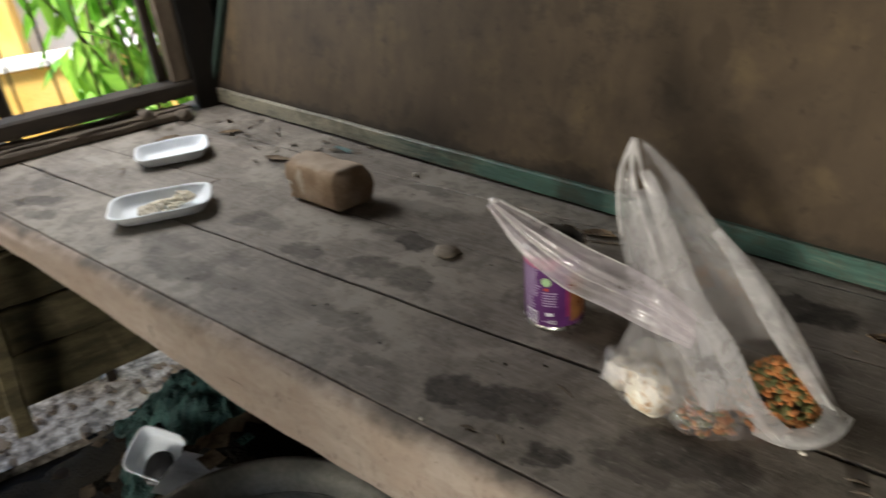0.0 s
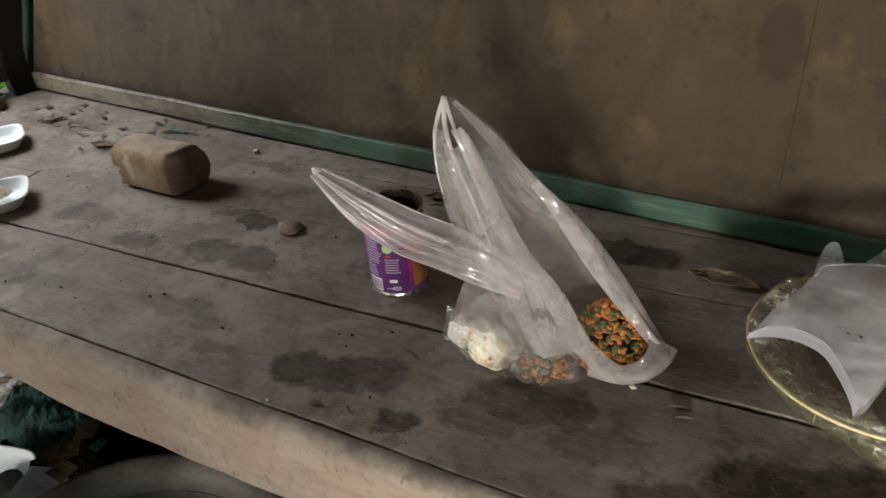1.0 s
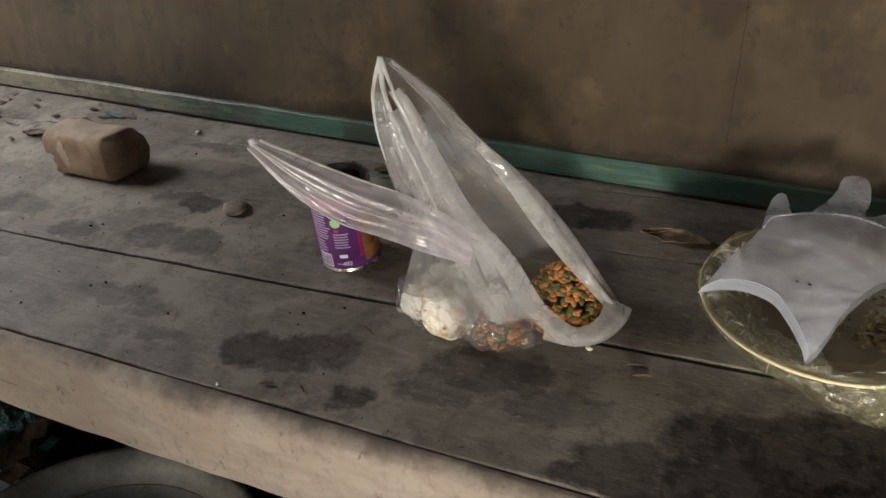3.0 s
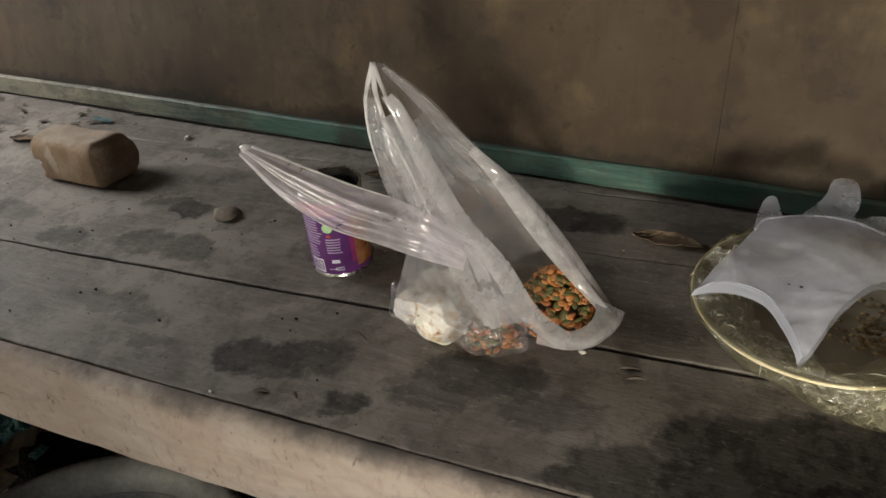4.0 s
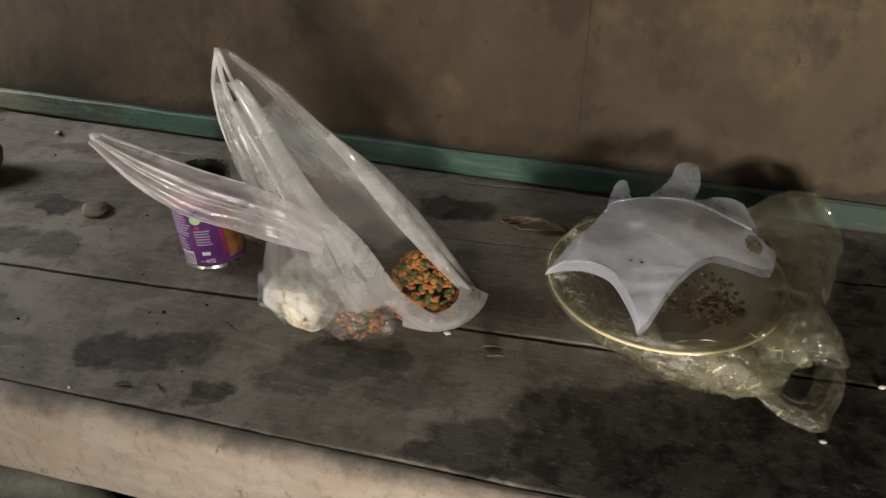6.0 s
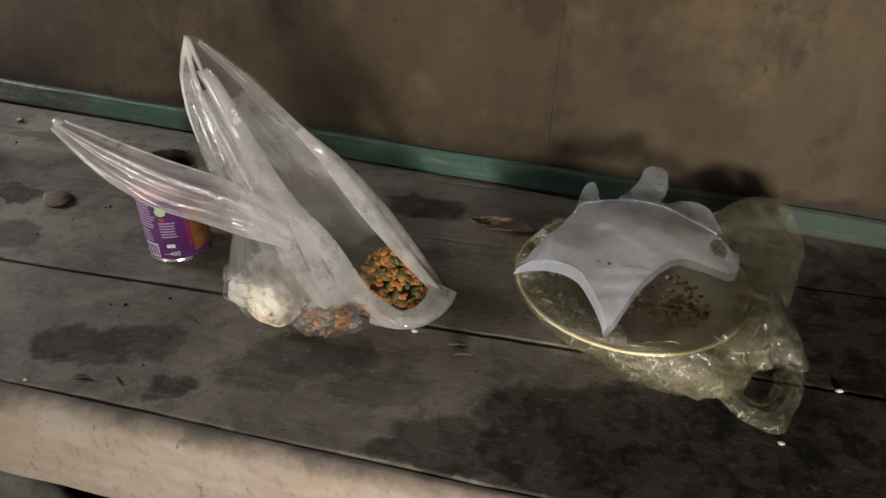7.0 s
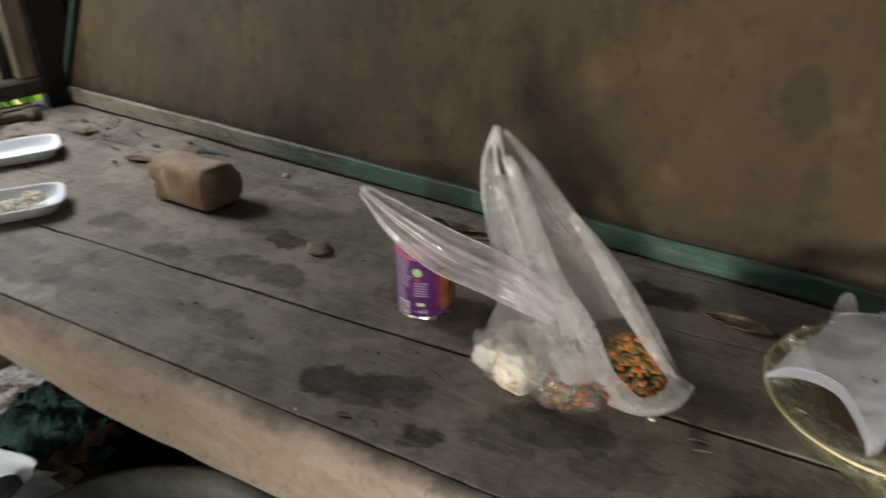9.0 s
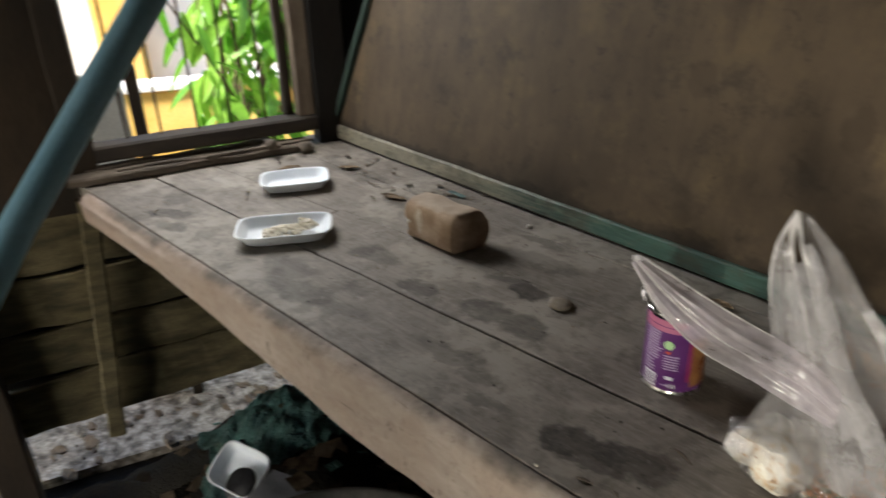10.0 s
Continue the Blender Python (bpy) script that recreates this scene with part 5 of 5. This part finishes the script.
    loop = sheet_bm(A, B, 80, 26, lambda s, v: Vector((0, 0, 0.008 * math.sin(math.pi * v))), 0.005, 5, 3)
    under(part("handle", crumple(loop, 0.003, 50, 2), M_YFILM, smooth=True), bag)
    # loose side between the rim and the planks
    A = [(0.592, -0.036, 0.748), (0.614, -0.006, 0.753), (0.629, 0.036, 0.756), (0.624, 0.084, 0.757), (0.604, 0.122, 0.762), (0.585, 0.150, 0.772)]
    B = [(0.612, -0.026, 0.714), (0.652, -0.012, 0.711), (0.684, -0.004, 0.709), (0.668, 0.050, 0.722), (0.680, 0.104, 0.730), (0.692, 0.168, 0.744), (0.664, 0.196, 0.778)]
    for lift, amp, seed in ((0.012, 0.006, 9.0), (-0.002, 0.005, 19.0)):
        side = sheet_bm(A, B, 100, 46, lambda s, v, lift=lift: Vector((0.3 * lift, 0, lift * math.sin(math.pi * v))), amp, 4, seed)
        crumple(side, 0.007, 18, seed)
        crumple(side, 0.0008, 60, seed)
        under(part("side", side, M_YSIDE, None, "crumpled loose side of the bag", smooth=True), bag)


build_yellow_bag()


def build_white_bag():
    bag = thing("white_bag", (0.5, 0.05, BZ), "crumpled white plastic bag lying over the wrapped dish", "plastic bag")
    outline = [(0.401, 0.000), (0.418, 0.030), (0.446, 0.088), (0.446, 0.112), (0.451, 0.140), (0.463, 0.146), (0.476, 0.120), (0.506, 0.148), (0.515, 0.174), (0.535, 0.174), (0.540, 0.148), (0.536, 0.128), (0.560, 0.138), (0.585, 0.136), (0.598, 0.112), (0.606, 0.085), (0.612, 0.060), (0.606, 0.030), (0.580, 0.026), (0.552, 0.022), (0.530, -0.002), (0.516, -0.024), (0.506, -0.046), (0.494, -0.064), (0.487, -0.050), (0.477, -0.032), (0.462, -0.014), (0.440, -0.002), (0.418, 0.004)]
    # the upper sheet ends in a rolled edge; the ears of the lower one stand out behind it
    upper = outline[:3] + [(0.452, 0.104), (0.470, 0.110), (0.492, 0.115), (0.515, 0.116), (0.540, 0.112), (0.566, 0.100), (0.590, 0.084), (0.604, 0.070)] + outline[16:]

    def height(x, y, layer):
        d = math.hypot(x - 0.515, y - 0.055)
        z = BZ + 0.028 + 0.026 * math.exp(-(d / 0.085) ** 2) + 0.5 * max(0.0, y - 0.105) - 0.35 * max(0.0, 0.43 - x)
        z += 0.005 * noise.noise(Vector((x * 16, y * 22, layer))) + 0.0012 * noise.noise(Vector((x * 70, y * 80, layer + 2)))
        tipd = math.hypot(x - 0.493, y + 0.078)
        return z - 0.018 * math.exp(-(tipd / 0.03) ** 2) - layer * 0.010

    for layer in (0, 1):
        line = outline if layer else upper
        pts = spline([Vector((*p, 0)) for p in line + line[:1]], len(line) * 3 + 1)[:-1]
        bm = bmesh.new()
        f = bm.faces.new([bm.verts.new(p) for p in pts])
        bmesh.ops.triangulate(bm, faces=[f])
        for _ in range(3):
            bmesh.ops.subdivide_edges(bm, edges=[e for e in bm.edges if e.calc_length() > 0.006], cuts=1, use_grid_fill=True)
            bmesh.ops.triangulate(bm, faces=[f for f in bm.faces if len(f.verts) > 3])
        hole = [f for f in bm.faces if ((f.calc_center_median().x - 0.592) / 0.009) ** 2 + ((f.calc_center_median().y - 0.062) / 0.015) ** 2 < 1]
        bmesh.ops.delete(bm, geom=hole, context="FACES")
        for v in bm.verts:
            v.co.z = height(v.co.x, v.co.y, layer)
        crumple(bm, 0.0032, 20, layer * 3)
        crumple(bm, 0.0006, 80, layer * 3)
        under(part("sheet", bm, M_WTHIN if layer else M_WFILM, smooth=True), bag)
    roll = [(x, y, height(x, y, 0) + 0.001) for x, y in ((0.446, 0.086), (0.452, 0.104), (0.470, 0.110), (0.492, 0.115), (0.515, 0.116), (0.540, 0.112), (0.566, 0.100), (0.590, 0.084))]
    under(part("fold", tube_bm(spline(roll, 40), 0.0014, 6), M_WTHIN, None, "rolled upper edge of the bag", smooth=True), bag)
    edge = [(x, y, height(x, y, 0) + 0.001) for x, y in ((0.401, 0.0), (0.418, 0.006), (0.440, 0.0), (0.462, -0.012), (0.477, -0.031), (0.488, -0.050), (0.494, -0.064))]
    edge2 = [(a - 0.001, b - 0.009, c - 0.007) for a, b, c in edge]
    edge2[0], edge2[-1] = (0.398, -0.003, edge[0][2] - 0.006), (0.491, -0.068, edge[-1][2] - 0.006)
    under(part("hem", sheet_bm(edge, edge2, 40, 8, None, 0.002, 3, 2), film("white_hem", (0.86, 0.89, 1.0), 0.62, 0.3, 0.3, 30, False, 0.1), None, "bright folded lip of the bag", smooth=True), bag)
    for x, y, r in ((0.488, -0.001, 0.0011), (0.478, 0.001, 0.0008)):
        under(part("speck", lump_bm((x, y, height(x, y, 0) + 0.0006), (r * 1.6, r, r), 1, 0.2), M_BLACK), bag)


build_white_bag()


# ---------------------------------------------------------------- basin and rubbish under the table
def build_basin():
    cx, cy, r, top = -0.238, -0.352, 0.243, 0.40
    b = thing("metal_basin", (cx, cy, 0.1), "large dull aluminium basin with scratched rings inside", "basin")
    prof = [(0.0, 0.115), (0.12, 0.115), (0.15, 0.125), (r - 0.02, top - 0.02), (r - 0.006, top - 0.004), (r, top - 0.003), (r + 0.003, top + 0.001), (r, top + 0.004), (r - 0.008, top + 0.002), (r - 0.024, top - 0.018), (0.15, 0.131), (0.12, 0.121), (0.0, 0.121)]
    under(part("bowl", lathe_bm([(a, z - 0.1) for a, z in prof], 96, (cx, cy, 0.1)), M_ALU, smooth=True), b)
    for i, rr in enumerate((0.212, 0.196, 0.178, 0.160)):
        zz = top - 0.018 - (r - 0.024 - rr) * (top - 0.018 - 0.131) / (r - 0.024 - 0.15)
        ring = [(cx + rr * math.cos(a), cy + rr * math.sin(a), zz + 0.0006) for a in [k * math.tau / 72 for k in range(72)]]
        under(part("ridge", tube_bm(ring, 0.0014, 6, True), M_ALU, smooth=True), b)
    bm = box_bm(0.30, 0.30, 0.24, 0.01, Matrix.Translation((cx, cy, -0.005)), 2)
    roughen(bm, 0.01, 8)
    tagged(part("stand_block", bm, M_DARKWOOD), "dark wooden block under the basin", "block")


build_basin()


def crumpled(center, sx, sy, amp, seed, n=14, turn=0.0, dome=0.0):
    bm, rows = bmesh.new(), []
    m = pose(*center, 0, 0, turn)
    for i in range(n + 1):
        row = []
        for j in range(n + 1):
            x, y = (i / n - 0.5) * sx, (j / n - 0.5) * sy
            k = noise.noise(Vector((x * 14 + seed, y * 14, seed))) + 0.5 * noise.noise(Vector((x * 40, y * 40 + seed, seed)))
            row.append(bm.verts.new(m @ Vector((x + amp * 0.4 * k, y, amp * k + dome * (1 - (2 * i / n - 1) ** 2) * (1 - (2 * j / n - 1) ** 2)))))
        rows.append(row)
    for i in range(n):
        for j in range(n):
            bm.faces.new((rows[i][j], rows[i + 1][j], rows[i + 1][j + 1], rows[i][j + 1]))
    bmesh.ops.solidify(bm, geom=bm.faces[:], thickness=0.002)
    return bm


def draped(center, sx, sy, amp, seed, n, turn, lift=0.004, scale=14.0):
    """A limp sheet that follows the rubbish heap, creased and puckered."""
    bm, rows = bmesh.new(), []
    m = pose(center[0], center[1], 0, 0, 0, turn)
    for i in range(n + 1):
        row = []
        for j in range(n + 1):
            a, b = i / n - 0.5, j / n - 0.5
            rag = 1 + 0.25 * noise.noise(Vector((a * 5, b * 5, seed)))
            p = m @ Vector((a * sx * rag, b * sy * rag, 0))
            q = Vector((p.x * scale + seed, p.y * scale, seed))
            k = abs(noise.noise(q)) + 0.5 * abs(noise.noise(q * 2.4))
            row.append(bm.verts.new((p.x, p.y, heap(p.x, p.y) + lift + amp * k)))
        rows.append(row)
    for i in range(n):
        for j in range(n):
            bm.faces.new((rows[i][j], rows[i + 1][j], rows[i + 1][j + 1], rows[i][j + 1]))
    bmesh.ops.solidify(bm, geom=bm.faces[:], thickness=0.002)
    return bm


def build_rubbish():
    def z(x, y, up=0.01):
        return heap(x, y) + up
    tagged(part("tarpaulin", draped((-0.95, 0.05), 0.50, 0.30, 0.045, 3, 56, 60), M_TARP), "crumpled dark green plastic tarpaulin among rubbish", "tarpaulin")
    tagged(part("cardboard", draped((-0.69, -0.06), 0.09, 0.22, 0.012, 5, 16, 20, 0.012), M_CARD), "damp brown cardboard strip among rubbish", "cardboard")
    tagged(part("cardboard", crumpled((-0.92, 0.16, z(-0.92, 0.16, 0.05)), 0.16, 0.12, 0.012, 9, 10, 50), M_CARD), "damp brown cardboard scrap among rubbish", "cardboard")
    tagged(part("paper_sheet", crumpled((-0.575, -0.222, z(-0.575, -0.222, 0.022)), 0.11, 0.10, 0.006, 7, 10, 20), M_PAPER), "crumpled pale paper sheet on the rubbish", "paper")
    bm = tray_bm(0.140, 0.105, 0.030)
    bmesh.ops.transform(bm, matrix=pose(-0.885, -0.145, z(-0.885, -0.145, 0.055), 30, 0, 12), verts=bm.verts)
    tagged(part("foam_tray", bm, M_FOAM, smooth=True), "discarded white foam tray on the rubbish", "tray")
    disc = lathe_bm([(0.0, 0.004), (0.030, 0.004), (0.037, 0.002), (0.038, -0.001), (0.030, 0.0), (0.0, 0.0)], 28)
    bmesh.ops.transform(disc, matrix=pose(-0.855, -0.172, z(-0.885, -0.145, 0.062), 32, 6, 0), verts=disc.verts)
    roughen(disc, 0.004, 25, 3)
    tagged(part("black_lid", disc, M_BLACK, smooth=True), "warped black plastic lid in the foam tray", "lid")
    rub = random.Random(41)
    for i in range(110):
        p = wpt(rub.uniform(-0.1, 1.3), rub.uniform(-0.24, -0.03), 0)
        r = rub.uniform(0.005, 0.017)
        tagged(part("rubble", lump_bm((p.x, p.y, GZ + 0.008 + r * 0.2), (r * 1.4, r * rub.uniform(0.5, 1), r * 0.5), 2, 0.9, 2.6, i * 1.7), rub.choice((M_OUT, M_CARD, M_DRYLEAF, M_LOG))), "broken rubble and dead leaf under the wall's foot", "rubble", "rubble under the wall")
    rng = random.Random(17)
    for i in range(190):
        x, y = (rng.uniform(-1.3, -0.15), rng.uniform(-0.5, 0.35)) if i < 120 else (rng.uniform(-0.72, -0.35), rng.uniform(-0.2, 0.1))
        s = rng.uniform(0.015, 0.05)
        mat = rng.choice((M_DRYLEAF, M_CARD, M_DARKWOOD, M_DRYLEAF, M_TARP, M_EARTH))
        tagged(part("litter", crumpled((x, y, z(x, y, 0.010)), s, s * rng.uniform(0.4, 1.2), 0.006, i * 1.3, 4, rng.uniform(0, 180)), mat), "small scrap of litter on the dark floor", "litter", "litter under the table")


build_rubbish()


# ---------------------------------------------------------------- blue pipe
tagged(part("blue_pipe", tube_bm([(-0.515, 0.30, 1.85), (-0.53, -0.33, 1.126), (-0.536, -0.50, 0.934), (-0.56, -1.32, GZ)], 0.0195, 20), M_BLUE, smooth=True), "faded blue plastic pipe leaning across the hut", "pipe")


# ---------------------------------------------------------------- crumbs, leaves and dirt on the table
def build_crumbs():
    rng = random.Random(23)
    def bit(x, y, r, mat, name, label, cat, flat=0.6, group=""):
        tagged(part(name, lump_bm((x, y, TZ + r * flat * 0.8), (r, r * rng.uniform(0.6, 0.9), r * flat), 2, 0.5, 1.8, x * 77), mat, smooth=True), label, cat, group)
    bit(-0.213, 0.083, 0.019, M_STONE, "pebble", "flat brown pebble on the planks", "pebble", 0.35)
    bit(-0.426, 0.270, 0.006, M_CRUMB, "crumb", "pale crumb near the wall", "crumb")
    for x, y in ((0.306, -0.040), (0.715, -0.018), (0.655, -0.098), (-0.03, -0.2)):
        bit(x, y, rng.uniform(0.002, 0.004), M_CRUMB, "crumb", "tiny pale crumb on the planks", "crumb", group="crumbs on the table")
    for i in range(90):
        x = rng.uniform(-1.15, 0.35) if i > 60 else rng.uniform(-0.6, 0.1)
        y = rng.uniform(-0.19, 0.26)
        bit(x, y, rng.uniform(0.0007, 0.0019), M_DRYLEAF if i % 3 else M_EARTH, "dirt_grain", "tiny dark grain of dirt", "dirt", 0.7, "dirt grains on the table")
    bm = bmesh.new()
    for i in range(130):
        x = rng.uniform(-1.1, -0.55)
        y = rng.uniform(0.16, 0.33) if i % 3 else rng.uniform(-0.2, 0.3)
        if i % 3 == 0:
            x = rng.uniform(-1.12, -0.9)
        s = rng.uniform(0.004, 0.012) if y < 0.2 else rng.uniform(0.005, 0.016)
        add_to(bm, crumpled((x, y, TZ + 0.004), s, s * rng.uniform(0.3, 0.7), 0.003, i, 4, rng.uniform(0, 180)))
    tagged(part("leaf_litter", bm, M_DUST), "dry leaf crumbs and dust along the wall", "litter", kind="stuff")
    def leaf_bm(x, y, l, w, turn, seed):
        """A dry leaf: pointed at both ends, curled up along its rib, with a ragged rim."""
        lm, m, rows = bmesh.new(), pose(x, y, TZ + 0.0015, 0, 0, turn), []
        for i in range(19):
            f = i / 18
            half = w / 2 * math.sin(math.pi * f) ** 0.7 * (1 + 0.35 * noise.noise(Vector((f * 9, seed, 0))))
            row = []
            for j in range(-3, 4):
                v = j / 3
                row.append(lm.verts.new(m @ Vector((l * (f - 0.5), half * v + 0.1 * w * math.sin(4 * f + seed), 0.0035 * abs(v) ** 2 + 0.002 * noise.noise(Vector((f * 6, v * 2, seed))) + 0.0012))))
            rows.append(row)
        for a, b in zip(rows, rows[1:]):
            for j in range(6):
                lm.faces.new((a[j], a[j + 1], b[j + 1], b[j]))
        bmesh.ops.remove_doubles(lm, verts=lm.verts, dist=0.00005)
        bmesh.ops.solidify(lm, geom=lm.faces[:], thickness=0.0006)
        return lm
    for x, y, s, t in ((-0.72, 0.20, 0.06, 12), (-0.93, 0.25, 0.05, 40), (-1.03, 0.16, 0.05, 70), (0.357, 0.172, 0.082, -8), (0.335, 0.180, 0.035, 20), (-0.05, 0.235, 0.05, 10)):
        tagged(part("dry_leaf", leaf_bm(x, y, s, s * 0.34, t, x * 31), M_DRYLEAF), "curled dry leaf on the planks", "leaf", "dry leaves on the table")
    tagged(part("teal_scrap", crumpled((-0.63, 0.292, TZ + 0.006), 0.045, 0.012, 0.003, 2, 8, -6), M_FLAKE), "flake of teal paint by the wall", "paint flake")
    for x, y, l, t in ((0.355, -0.050, 0.020, 8), (0.362, -0.062, 0.018, 14), (0.075, -0.083, 0.030, -20), (0.02, -0.185, 0.018, 10), (0.055, -0.18, 0.012, -30), (-0.03, 0.22, 0.06, 15)):
        d = Vector((math.cos(radians(t)), math.sin(radians(t)), 0)) * l / 2
        c = Vector((x, y, TZ + 0.0018))
        rod = tube_bm(spline([c - d, c + Vector((0, 0.0015, 0.0006)), c + d], 9), lambda q: 0.0013 * (0.4 + math.sin(math.pi * q)), 6)
        tagged(part("splinter", rod, M_LOG, smooth=True), "thin wood splinter on the planks", "splinter", "splinters on the table")
    for u, z0, s in ((0.10, 0.742, 0.018), (0.02, 0.712, 0.02)):
        p = wpt(u, 0.08, z0)
        tagged(part("stone", lump_bm((p.x, p.y, TZ + s * 0.7 if u < 0.05 else 0.735), (s, s * 0.8, s * 0.7), 2, 0.3, 1.5, u), M_LOG, smooth=True), "small dusty stone at the table's end", "stone")


build_crumbs()


# ---------------------------------------------------------------- outside the window
def build_outside():
    ang = math.degrees(math.atan2(WU.y, WU.x))
    c = wpt(0.0, -7.04, GZ + 0.01)
    tagged(part("pavement", box_bm(14, 14, 0.06, 0, pose(c.x, c.y, c.z - 0.032, 0, 0, ang)), M_OUT), "bright pale yard outside the window", "yard", kind="structure")
    ang = math.degrees(math.atan2(-0.859, -0.511))
    c = yard(0.6, -4.2, GZ)
    house = thing("pale_house", c, "sunlit whitewashed house with an orange pillar across the yard", "house")
    under(part("wall", box_bm(7.0, 0.2, 3.0, 0.01, pose(c.x, c.y, GZ + 1.5, 0, 0, ang)), M_WHITEWASH), house)
    for u in (1.05, -0.9):
        p = yard(u, -4.0, 0)
        under(part("pillar", box_bm(0.30, 0.22, 3.0, 0.02, pose(p.x, p.y, GZ + 1.5, 0, 0, ang)), M_YWALL, None, "orange painted pillar"), house)
    c = yard(0.0, -1.75, GZ)
    low = thing("garden_wall", c, "low ochre garden wall with a white coping", "garden wall")
    under(part("wall", box_bm(4.0, 0.12, 0.60, 0.01, pose(c.x, c.y, GZ + 0.31, 0, 0, ang)), M_YWALL), low)
    under(part("coping", box_bm(4.05, 0.17, 0.03, 0.006, pose(c.x, c.y, GZ + 0.626, 0, 0, ang)), M_WHITEWASH, None, "white coping"), low)
    p = yard(0.50, -0.22, 0)
    tagged(part("grey_board", box_bm(0.13, 0.02, 0.98, 0.003, pose(p.x, p.y, GZ + 0.5, 0, 0, ang)), M_GREY), "grey board standing outside the window", "board")
    q = yard(0.405, -0.20, 0)
    tagged(part("dark_post", box_bm(0.028, 0.028, 1.0, 0.003, pose(q.x, q.y, GZ + 0.51, 0, 0, ang)), M_DARKWOOD), "dark post outside the window", "post")


build_outside()


def build_shrub():
    rng = random.Random(31)
    base = yard(0.22, -0.85, GZ + 0.03)
    shrub = thing("leafy_shrub", base, "leafy green shrub with long drooping leaves outside", "shrub")
    leaves = bmesh.new()
    for b in range(18):
        top = yard(rng.uniform(-0.12, 0.40), -0.85 + rng.uniform(-0.3, 0.3), rng.uniform(0.75, 1.6))
        pts = spline([base + Vector((rng.uniform(-0.08, 0.08), rng.uniform(-0.08, 0.08), 0)), (base + top) / 2 + Vector((rng.uniform(-0.1, 0.1), rng.uniform(-0.1, 0.1), 0.1)), top], 14)
        under(part("stem", tube_bm(pts, lambda s: 0.010 - 0.007 * s, 7), M_PLANKWALL, smooth=True), shrub)
        for i in range(20):
            p = pts[rng.randrange(4, 14)] + Vector((rng.uniform(-0.07, 0.07), rng.uniform(-0.07, 0.07), rng.uniform(-0.05, 0.05)))
            l, w = rng.uniform(0.11, 0.19), rng.uniform(0.028, 0.046)
            m = pose(p.x, p.y, p.z, 0, rng.uniform(15, 75), rng.uniform(0, 360)) @ pose(0, 0, 0, rng.uniform(-50, 50))
            k, rows = 7, []
            for j in range(k + 1):
                f = j / k
                ww = w * math.sin(math.pi * min(1, f * 0.92 + 0.06)) ** 0.8
                bend = -0.05 * f * f
                rows.append([leaves.verts.new(m @ Vector((l * f, s * ww / 2, bend + (0.004 if s else 0)))) for s in (-1, 0, 1)])
            for a, b2 in zip(rows, rows[1:]):
                for s in (0, 1):
                    leaves.faces.new((a[s], a[s + 1], b2[s + 1], b2[s]))
    lf = part("leaves", leaves, M_LEAF, smooth=True)
    under(lf, shrub)
    lf["kind"] = "stuff"


build_shrub()
